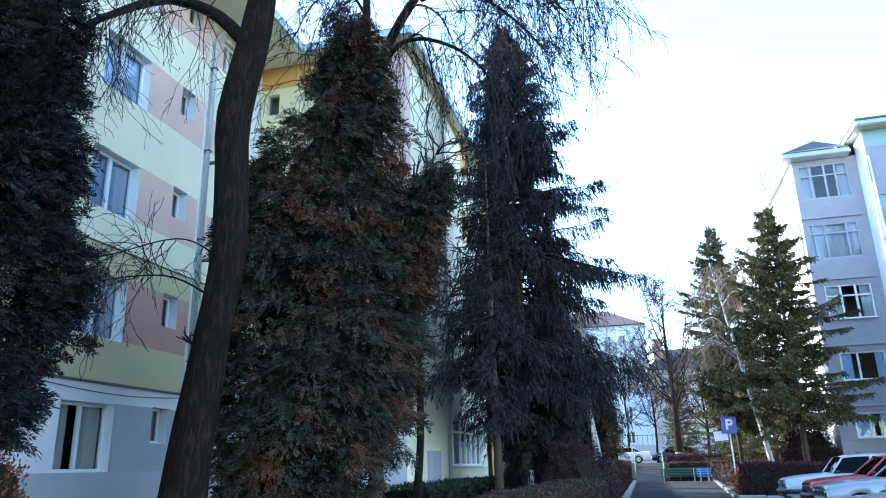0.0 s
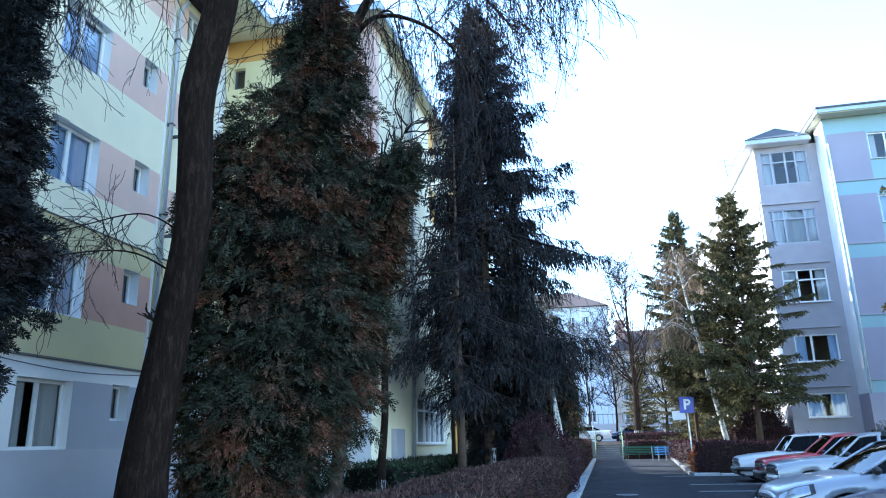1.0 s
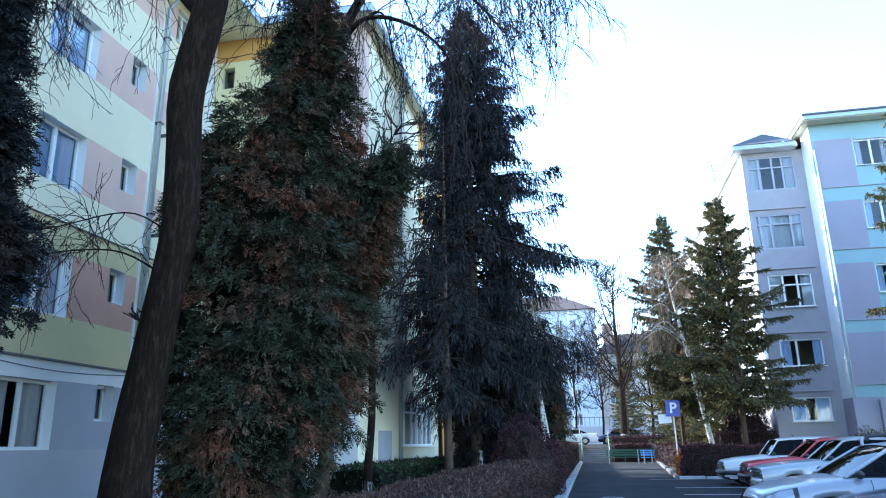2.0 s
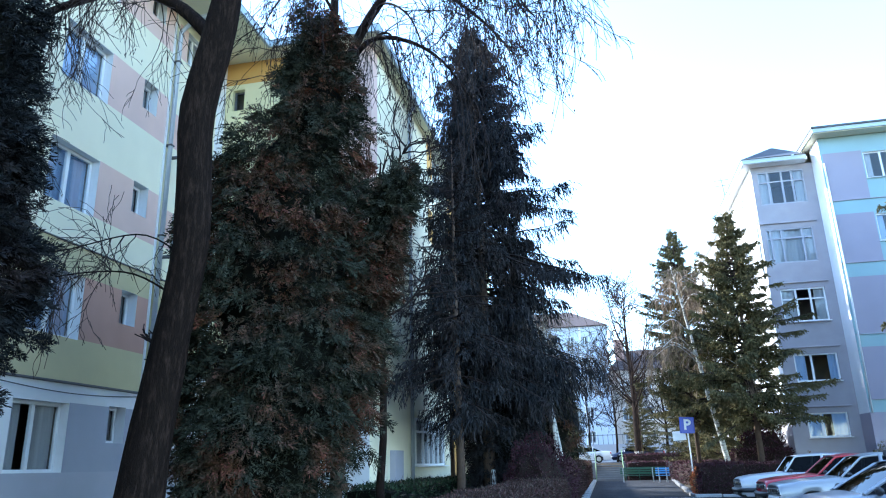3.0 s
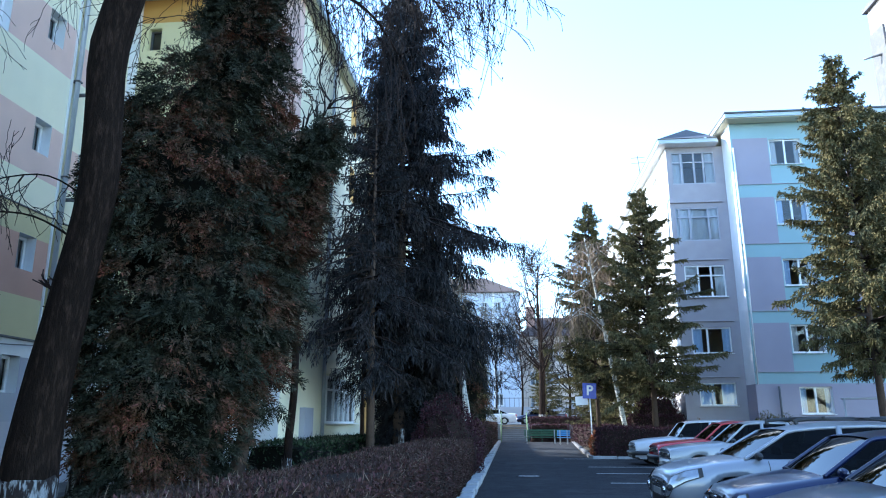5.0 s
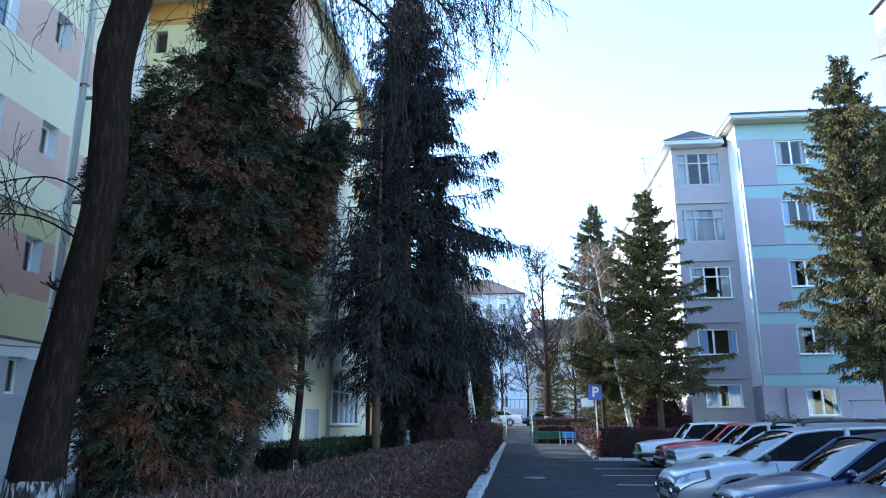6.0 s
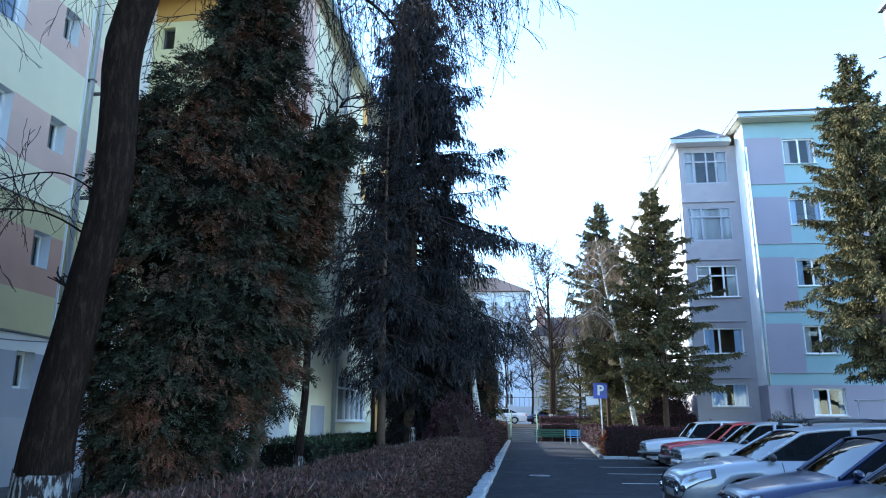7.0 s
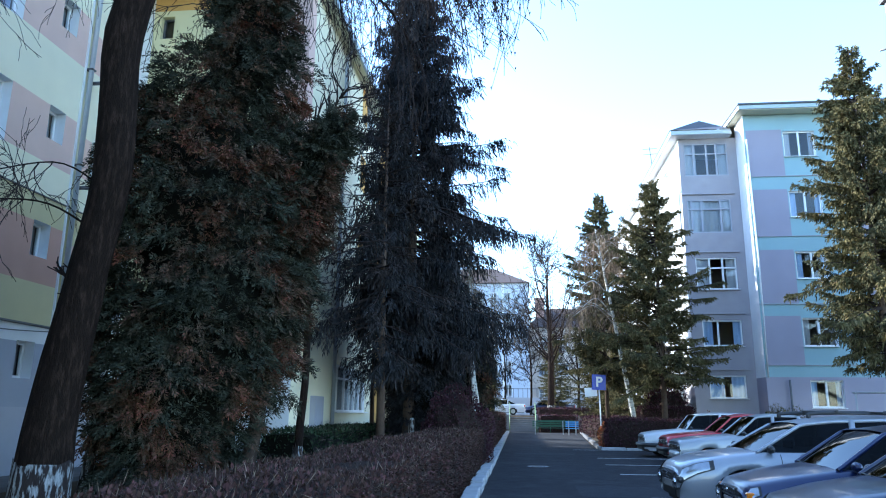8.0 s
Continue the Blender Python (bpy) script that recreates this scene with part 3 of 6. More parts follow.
    v = [(8.22, 36.3, 16.15), (11.32, 36.3, 16.15), (11.32, 38.2, 17.1), (10.2, 38.0, 17.35), (8.22, 64.3, 16.15), (11.32, 64.3, 16.75)]
    part_mesh("roof", mesh_of("roof", v, [(0, 1, 2, 3), (0, 3, 2, 5, 4)], M["roof"]), b, at=b.matrix_basis.inverted())
    pipe_part(b, "antenna", [(8.45, 42.6, 16.2), (8.3, 42.5, 17.6)], 0.025, M["darkframe"], "thin roof antenna", sides=6)
    for z in (17.1, 17.45):
        pipe_part(b, "antenna_bar", [(7.9, 42.5, z), (8.75, 42.5, z + 0.05)], 0.015, M["darkframe"], "thin roof antenna", sides=5)
    pipe_part(b, "downpipe", [(12.75, 35.5, 0.1), (12.75, 35.5, 3.1)], 0.05, M["darkframe"], "dark downpipe")
    pipe_part(b, "downpipe", [(8.6, 36.95, 9.9), (8.6, 36.95, 12.7), (8.66, 36.7, 12.95)], 0.05, M["upvc"], "white vent pipe")
    # no real pipe: a white tube stands in for sunlight along the corner
    pipe_part(b, "downpipe", [(11.8, 35.53, 3.2), (11.86, 35.53, 9.0), (11.80, 35.53, 15.2)], 0.04, M["upvc"], "white tube in place of a sunlit strip on the corner")
    return b


right_building()


def far_buildings():
    b = thing("apartment_building", 0, 92, 1.3, "pale blue and white flats beyond the upper yard", "building")
    org = Vector((-16, 90, 1.3))
    holes = [(12.6 + 1.7 * i, 13.6 + 1.7 * i, 2.2 + 2.9 * k, 3.6 + 2.9 * k) for i in range(2) for k in range(5)]
    holes += [(2.0 + 3.2 * i, 3.4 + 3.2 * i, 2.2 + 2.9 * k, 3.6 + 2.9 * k) for i in range(3) for k in range(5)]
    facade(b, org, (0, -1, 0), 17.2, 16.4, holes, ((12.0, 17.2, 0, 2.0, "greypanel"), (14.1, 14.4, 0, 16.4, "white")), "paleblue")
    for h in holes:
        window(b, org, (0, -1, 0), h, (0.5,), cover=0.6, deep=0.1)
    prism(b, "rear_wall", [(1.2, 1.5, 90, 104, 1.3, 17.7), (-16.3, -16, 90, 104, 1.3, 17.7), (-16, 1.2, 104, 104.3, 1.3, 17.7)], M["paleblue"])
    v = [(-16.5, 89.5, 17.7), (1.7, 89.5, 17.7), (1.7, 104.5, 17.7), (-16.5, 104.5, 17.7), (-16.5, 97, 21), (-3.0, 97, 21)]
    part_mesh("roof", mesh_of("roof", v, [(0, 1, 5, 4), (1, 2, 5), (2, 3, 4, 5), (0, 4, 3)], M["tile"]), b, at=b.matrix_basis.inverted())
    c = thing("school_building", 12, 96, 1.3, "long beige building with brown tiled roof and chimney", "building")
    org = Vector((1.8, 96, 1.3))
    holes = [(1.0 + 2.6 * i, 2.3 + 2.6 * i, 1.6 + 3.4 * k, 3.3 + 3.4 * k) for i in range(10) for k in range(3)]
    facade(c, org, (0, -1, 0), 30, 11.4, holes, (), "beige")
    for h in holes:
        window(c, org, (0, -1, 0), h, (0.5,), (0.66,), cover=0.6, deep=0.1)
    prism(c, "rear_wall", [(31.8, 32.1, 96, 110, 1.3, 12.7), (1.8, 31.8, 110, 110.3, 1.3, 12.7), (1.5, 1.8, 96, 110, 1.3, 12.7)], M["beige"])
    v = [(1.3, 95.4, 12.7), (32.3, 95.4, 12.7), (32.3, 110.6, 12.7), (1.3, 110.6, 12.7), (4, 103, 16.2), (29, 103, 16.2)]
    part_mesh("roof", mesh_of("roof", v, [(0, 1, 5, 4), (1, 2, 5), (2, 3, 4, 5), (3, 0, 4)], M["tile"]), c, at=c.matrix_basis.inverted())
    prism(c, "chimney", [(2.6, 3.8, 99, 100, 14.0, 17.0), (2.5, 3.9, 98.9, 100.1, 17.0, 17.2)], M["terracotta"])
    w = thing("garden_wall", 10, 78, 1.3, "low grey wall with metal fence on top", "wall", kind="structure")
    prism(w, "wall_base", [(-4, 30, 78, 78.3, 1.25, 3.1)], M["plinth"])
    prism(w, "fence_bar", [(-4 + 0.5 * i, -3.95 + 0.5 * i, 78.1, 78.15, 3.1, 4.1) for i in range(68)] + [(-4, 30, 78.08, 78.13, 4.0, 4.06)], M["darkframe"])
    t = thing("tower_block", 40, 62, 0, "tall grey tower block with brickwork corner", "building")
    prism(t, "wall", [(41.0, 58, 60, 75, 0, 46)], M["greywall"], 0.0)
    prism(t, "corner_pier", [(40.8, 40.99, 72.2, 75.0, 0, 43.0)], M["concrete"])
    prism(t, "roof", [(40.6, 58.4, 59.6, 75.4, 46.01, 46.5)], M["roof"])
    pipe_part(t, "antenna_arm", [(39.3, 74.0, 39.8), (41.1, 73.0, 39.9)], 0.12, M["darkframe"], "dark antenna arm")


far_buildings()


def steps():
    s = thing("stairs", 0.3, 59.3, 0, "concrete steps up to the terrace", "stairs", kind="structure")
    n, rise, run = 8, 0.163, 0.3
    for i in range(n):
        ob = part("step", boxes((-0.75, 1.35, 58.3 + run * i, 58.3 + run * (i + 1) + 0.02, -0.1, rise * (i + 1)), bevel=0.02), M["concrete"], s)
        ob.matrix_basis = s.matrix_basis.inverted()
    w = thing("retaining_wall", 6, 59.4, 0, "concrete retaining wall beside the steps", "wall", kind="structure")
    prism(w, "wall_base", [(1.36, 30, 58.9, 60.6, -0.1, 1.30), (-12, -0.76, 58.9, 60.6, -0.1, 1.30)], M["concrete"], 0.02)
    for x in (-0.7, 1.38):
        r = thing("handrail", x, 58.4, 0, "bent green steel handrail beside the steps", "railing", "handrails by the steps")
        pts = [(x, 58.3, 0.0), (x, 58.3, 0.95), (x, 58.5, 1.05), (x, 60.7, 2.30), (x, 61.2, 2.30), (x, 61.2, 1.30)]
        pipe_part(r, "rail", pts, 0.035, M["yellowrail"], sides=8)
        pipe_part(r, "post", [(x, 59.6, 0.75), (x, 59.6, 1.68)], 0.03, M["yellowrail"], sides=8)
        pipe_part(r, "mid_rail", [(x, 58.3, 0.55), (x, 60.7, 1.80)], 0.025, M["yellowrail"], sides=8)


steps()


# ---- trees ----
def bezier(points, n):
    """A smooth run through the given points."""
    p = np.asarray(points, float)
    t = np.linspace(0, len(p) - 1, n)
    out = []
    for s in t:
        i = min(int(s), len(p) - 2)
        f = s - i
        a, b, c, d = p[max(i - 1, 0)], p[i], p[i + 1], p[min(i + 2, len(p) - 1)]
        out.append(0.5 * ((2 * b) + (c - a) * f + (2 * a - 5 * b + 4 * c - d) * f * f + (3 * b - a - 3 * c + d) * f ** 3))
    return np.array(out)


def lumpy(r, z, ang, seed, amount=0.18, size=0.85):
    """Radius with lobes that bulge and recede."""
    return r * (1 + amount * 2 * noise.noise(Vector((math.cos(ang) * r / size + seed, math.sin(ang) * r / size, z / size))))


def thuja(x, y, z, height, profile, count, label, seed, mat="thuja", base=0.3, axis=((0, 0.0), (20, 0.0)), clump=(0.34, 0.62),
          per=18, rise=-0.05, gap=0.45, hollow=None, frond=0.15, lobe=0.16, trunk=0.16, stagger=0.10, inner=0.60):
    """A dense conifer: a stem, inner wood coloured near-black for shade, and overlapping bough ends that each carry
    flat drooping fans.
    """
    t = thing("thuja_tree", x, y, z, label, "tree")
    zs, rs = [p[0] for p in profile], [p[1] for p in profile]

    def rad(h):
        return np.interp(h, zs, rs)

    def shift(h):
        return np.interp(h, [p[0] for p in axis], [p[1] for p in axis])
    v, f = tubes([([(0, 0, -0.05), (shift(height * 0.4), 0, height * 0.4), (shift(height * 0.93), 0.03, height * 0.93)], [trunk, trunk * 0.7, 0.02])], 8)
    part_mesh("trunk", mesh_of("trunk", v, f, M["redbark"], smooth=True), t)
    # inner wood, uneven, well inside the sprays; its near-black colour paints the shaded hollows
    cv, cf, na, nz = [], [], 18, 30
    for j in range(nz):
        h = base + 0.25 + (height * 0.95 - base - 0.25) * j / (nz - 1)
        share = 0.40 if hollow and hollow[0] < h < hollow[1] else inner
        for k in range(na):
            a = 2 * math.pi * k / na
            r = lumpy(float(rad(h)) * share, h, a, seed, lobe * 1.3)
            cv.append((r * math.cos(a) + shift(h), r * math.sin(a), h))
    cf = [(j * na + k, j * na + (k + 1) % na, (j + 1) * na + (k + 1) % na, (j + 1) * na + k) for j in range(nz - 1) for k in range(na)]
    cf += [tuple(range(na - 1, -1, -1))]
    part_mesh("shaded_inner_wood", mesh_of("shaded_inner_wood", cv, cf, M["thujacore"]), t)
    r = np.random.default_rng(seed)
    levels = np.linspace(base, height, 600)
    weights = np.cumsum(rad(levels) + 0.06)
    weights /= weights[-1]
    hs = np.interp((np.arange(count) + 0.5) / count, weights, levels) + r.normal(0, 0.06, count)
    an = np.arange(count) * 2.39996 + r.normal(0, 0.25, count)
    size = r.uniform(*clump, count) * np.clip(0.45 + rad(hs) / 1.2, 0.5, 1.0)
    rr = np.array([lumpy(float(rad(h)), h, a, seed, lobe) for h, a in zip(hs, an)]) + r.normal(0, stagger, count) - size * 1.08
    rr = np.maximum(rr, 0.0)
    root = np.stack([rr * np.cos(an) + shift(hs), rr * np.sin(an), hs], axis=1)
    keep = np.array([noise.noise(Vector(p * 1.9 + seed)) for p in root]) < gap
    root, an, size = root[keep], an[keep], size[keep]
    n = len(root)
    out = np.stack([np.cos(an), np.sin(an), rise + r.normal(0, 0.22, n)], axis=1) + r.normal(0, 0.16, (n, 3))
    out /= np.linalg.norm(out, axis=1)[:, None]
    flank = np.cross(out, np.array([0, 0, 1.0]))
    flank /= np.linalg.norm(flank, axis=1)[:, None]
    over = np.cross(flank, out)
    # fans stand along each bough end, wide at its foot, and close at the tip
    m = n * per
    O, F, V, S = (np.repeat(q, per, axis=0) for q in (out, flank, over, size[:, None]))
    along = r.uniform(0.05, 1.0, (m, 1)) ** 0.8
    across, up = r.uniform(-1, 1, (m, 1)), r.uniform(-1, 1, (m, 1))
    spread = (1.08 - along) * 0.50 + 0.10
    pos = np.repeat(root, per, axis=0) + O * along * S + F * across * spread * S + V * up * spread * 0.55 * S - np.array([0, 0, 0.22]) * along ** 2 * S
    head = O * 0.75 + F * across * 0.75 + V * up * 0.35 + np.array([0, 0, -0.30]) + r.normal(0, 0.22, (m, 3))
    head /= np.linalg.norm(head, axis=1)[:, None]
    flat = np.cross(head, V * 0.6 + r.normal(0, 0.7, (m, 3)))
    flat /= np.linalg.norm(flat, axis=1)[:, None]
    ln = frond * r.uniform(0.75, 1.3, m)
    P, A, L = [], [], []
    for place, lean, share in ((0.0, 1.0, 0.36), (0.08, -1.0, 0.36), (0.20, 0.9, 0.36), (0.28, -0.9, 0.36), (0.42, 0.75, 0.34), (0.50, -0.7, 0.33), (0.62, 0.5, 0.30), (0.70, -0.4, 0.30), (0.72, 0.0, 0.34)):
        P.append(pos + head * (ln * place)[:, None] - np.array([0, 0, 0.3]) * (ln * place * place)[:, None])
        A.append(head + flat * lean + np.array([0, 0, -0.25 * place]) + r.normal(0, 0.22, (m, 3)))
        L.append(ln * share * r.uniform(0.9, 1.4, m))
    L = np.concatenate(L)
    me = blades("crown", np.concatenate(P), np.concatenate(A), L, L * 0.28, M[mat], side=np.tile(flat, (9, 1)))
    tagged(part_mesh("crown", me, t), kind="stuff")
    return t


SPRUCES = {}


def spruce_meshes(key, height, radius, bare, droop, density, mat, seed, hang_twigs=0.5, power=0.75, twig=(0.14, 0.40), gap=(0.16, 0.30), width=0.030, rough=0.4, needles=6, whorl=(5, 8), lop=0.0):
    """Stem, whorled boughs and needle twigs of a spruce; built once for each sort."""
    if key in SPRUCES:
        return SPRUCES[key]
    r = np.random.default_rng(seed)
    stem = tubes([([(0, 0, -0.05), (0.05, 0.02, height * 0.5), (0, 0, height)], [0.17 * height / 14, 0.10 * height / 14, 0.012])], 8)
    boughs, P, A, L = [], [], [], []
    h = bare
    while h < height - 0.15:
        share = (height - h) / (height - bare)
        n = int(r.integers(*whorl))
        for k in range(n):
            a = r.uniform(0, 2 * math.pi)
            ln = radius * (share ** power) * r.uniform(0.5, 1.12) + 0.12
            ln *= 1 - lop * max(0.0, -math.cos(a)) * min(1.0, share * 1.6)
            ln *= 0.92 + rough * noise.noise(Vector((math.cos(a) * 1.2, math.sin(a) * 1.2, h * 0.8 + seed)))
            if h < bare + 0.5:
                ln *= r.uniform(0.5, 0.95)
            d = np.array([math.cos(a), math.sin(a), 0.0])
            lift = 0.45 - 0.75 * share * droop + r.normal(0, 0.14)
            jog = r.normal(0, 0.12)
            pts = []
            for s in np.linspace(0, 1, 7):
                pts.append(d * ln * s + np.array([0, 0, h + jog * s + ln * (lift * s - droop * 0.55 * s * s + 0.30 * droop * s ** 4) + r.normal(0, 0.02)]))
            pts = np.array(pts)
            boughs.append((pts, np.linspace(0.028 * ln / 2 + 0.008, 0.004, 7)))
            m = max(4, int(ln * density))
            s = r.uniform(0.12, 1.0, m) ** 0.8
            seg = np.minimum((s * 6).astype(int), 5)
            w = (s * 6 - seg)[:, None]
            base = pts[seg] * (1 - w) + pts[seg + 1] * w
            along = pts[seg + 1] - pts[seg]
            along /= np.linalg.norm(along, axis=1)[:, None]
            side = np.cross(along, [0, 0, 1.0]) * r.choice([-1, 1], m)[:, None]
            tw = along * r.uniform(0.4, 1.1, (m, 1)) + side * r.uniform(0.2, 1.0, (m, 1)) + np.array([0, 0, -1.0]) * r.uniform(0.0, 1.6, (m, 1)) * hang_twigs
            tw /= np.linalg.norm(tw, axis=1)[:, None]
            tl = r.uniform(*twig, m) * (0.6 + 0.4 * (1 - s)) * (0.55 + 0.5 * share)
            for q in range(needles):
                P.append(base + tw * tl[:, None] * (q / needles) + np.array([0, 0, -0.10 * hang_twigs]) * tl[:, None] * (q / needles) ** 2)
                A.append(tw + np.array([0, 0, -0.10 * q * hang_twigs]) + r.normal(0, 0.42, (m, 3)))
                L.append(tl * r.uniform(0.20, 0.34, m) + 0.045)
        h += r.uniform(*gap) * (0.6 + 0.6 * share)
    P, A, L = np.concatenate(P), np.concatenate(A), np.concatenate(L)
    bv, bf = tubes(boughs, 3)
    SPRUCES[key] = (mesh_of("trunk", *stem, M["redbark"], smooth=True), mesh_of("bough_mass", bv, bf, M["twig"]),
                    blades("needles", P, A, L, width + 0.04 * L, M[mat]))
    return SPRUCES[key]


def spruce(x, y, z, key, label, turn=0.0, scale=(1, 1, 1), lean=0.0, group="", **how):
    tr, bo, ne = spruce_meshes(key, **how)
    t = thing("spruce_tree", x, y, z, label, "tree", group)
    t.rotation_euler, t.scale = (0, radians(lean), radians(turn)), scale
    part_mesh("trunk", tr, t)
    tagged(part_mesh("bough_mass", bo, t), kind="stuff")
    tagged(part_mesh("needles", ne, t), kind="stuff")
    return t


def grow(r, start, direction, length, radius, depth, out, droop, spread=0.6, kids=(3, 5), wiggle=0.18):
    """Branches that fork and thin out; appended to out as (points, radii, depth)."""
    n = 6
    p, d, pts = np.array(start, float), np.array(direction, float), [np.array(start, float)]
    d /= np.linalg.norm(d)
    for _ in range(n - 1):
        d = d + r.normal(0, wiggle, 3) + np.array([0, 0, -droop])
        d /= np.linalg.norm(d)
        p = p + d * length / (n - 1)
        pts.append(p.copy())
    out.append((np.array(pts), np.linspace(radius, radius * 0.45, n), depth))
    if depth <= 0:
        return
    for _ in range(int(r.integers(*kids))):
        i = int(r.integers(2, n))
        side = r.normal(0, 1, 3)
        side -= side.dot(d) * d
        side /= np.linalg.norm(side)
        nd = (pts[i] - pts[i - 1]) / (np.linalg.norm(pts[i] - pts[i - 1]) + 1e-9) + side * spread * r.uniform(0.6, 1.3)
        grow(r, pts[i], nd, length * r.uniform(0.5, 0.8), radius * r.uniform(0.42, 0.6), depth - 1, out, droop, spread, kids, wiggle)


def bare_tree(name, x, y, z, label, stems, limbs, seed, bark="bark", twig="twig", whitewash=0.0, depth=3, droop=0.06, kids=(3, 5), spread=0.6, least=0.004, strands=()):
    """A leafless tree: thick stems along given lines, limbs along given lines, and forked twigs on the limbs."""
    t = thing(name, x, y, z, label, "tree")
    v, f = tubes([(bezier(p, 26), np.interp(np.linspace(0, 1, 26), np.linspace(0, 1, len(rad)), rad)) for p, rad in stems], 14)
    v = [np.array(q) * (1 + 0.0) + np.array(noise.noise_vector(Vector(q) * 2.2)) * 0.022 for q in v]
    part_mesh("trunk", mesh_of("trunk", v, f, M[bark], smooth=True), t)
    if whitewash:
        p, rad = stems[0]
        pts = bezier(p, 40)
        keep = [q for q in pts if q[2] < whitewash]
        rr = np.interp(np.linspace(0, 1, 40), np.linspace(0, 1, len(rad)), rad)[:len(keep)] + 0.012
        wv, wf = tubes([(keep, rr)], 28)
        for k in range(28 * (len(keep) - 1), 28 * len(keep)):
            wv[k] = wv[k] + np.array([0, 0, 0.16 * noise.noise(Vector((k * 0.9, seed, 0))) + 0.05 * (k % 3)])
        wv = [np.array(q) + np.array(noise.noise_vector(Vector(q) * 2.2)) * 0.022 for q in wv]
        part_mesh("whitewash", mesh_of("whitewash", wv, wf, M["lime"], smooth=True), t, "whitewashed trunk foot")
    r = np.random.default_rng(seed)
    thick, thin = [], []
    for p, r0, r1, twigs, tl in limbs:
        pts = bezier(p, 18)
        thick.append((pts, np.linspace(r0, r1, 18)))
        for i in r.integers(3, 18, twigs):
            d = pts[i] - pts[i - 1]
            d /= np.linalg.norm(d)
            side = r.normal(0, 1, 3)
            side -= side.dot(d) * d
            nd = d * 0.5 + side / np.linalg.norm(side) * 0.8 + np.array([0, 0, 0.1])
            got = []
            grow(r, pts[i], nd, tl * r.uniform(0.6, 1.2), max(least * 2.4, r1 * 0.5), depth - 1, got, droop, spread, kids)
            thin += [(q, np.maximum(w, least)) for q, w, _ in got]
    # long thin shoots that arch out and hang, with short side shoots and buds
    for limb, first, count, reach, fall, thin_r in strands:
        pts = thick[limb][0]
        for i in r.integers(first, 18, count):
            go = np.array(reach) * r.uniform(0.45, 1.15) + r.normal(0, 0.28, 3)
            down = fall * r.uniform(0.5, 1.2)
            side = r.normal(0, 0.10, 3)
            line = [pts[i] + go * (1 - (1 - q) ** 1.6) + np.array([0, 0, 0.25 * q - down * q ** 1.7 + (0.10 * down * q ** 6)]) + side * math.sin(q * 7) for q in np.linspace(0, 1, 12)]
            thin.append((line, np.linspace(thin_r * 1.5, thin_r * 0.8, 12)))
            for k in r.integers(3, 12, 5):
                d = np.array(line[k]) - np.array(line[k - 1])
                d = d / np.linalg.norm(d) + r.normal(0, 0.55, 3)
                a = np.array(line[k])
                e = r.uniform(0.12, 0.5)
                thin.append(([a, a + d * e * 0.5 + r.normal(0, 0.02, 3), a + d * e + np.array([0, 0, -0.05])], [thin_r, thin_r * 0.8, thin_r * 0.7]))
                b = a + d * e
                thin.append(([b, b + np.array([0, 0, 0.03]), b + np.array([0.01, 0, 0.06])], [thin_r, thin_r * 2.0, thin_r * 0.8]))
    if thick:
        for line in thick:
            part_mesh("limb", mesh_of("limb", *tubes([line], 7), M[bark], smooth=True), t)
    if thin:
        tagged(part_mesh("twig_mass", mesh_of("twig_mass", *tubes(thin, 3), M[twig]), t), kind="stuff")
    return t


# leaning linden close to the front of the left building
def rel(pts, b):
    return [(p[0] - b[0], p[1] - b[1], p[2]) for p in pts]


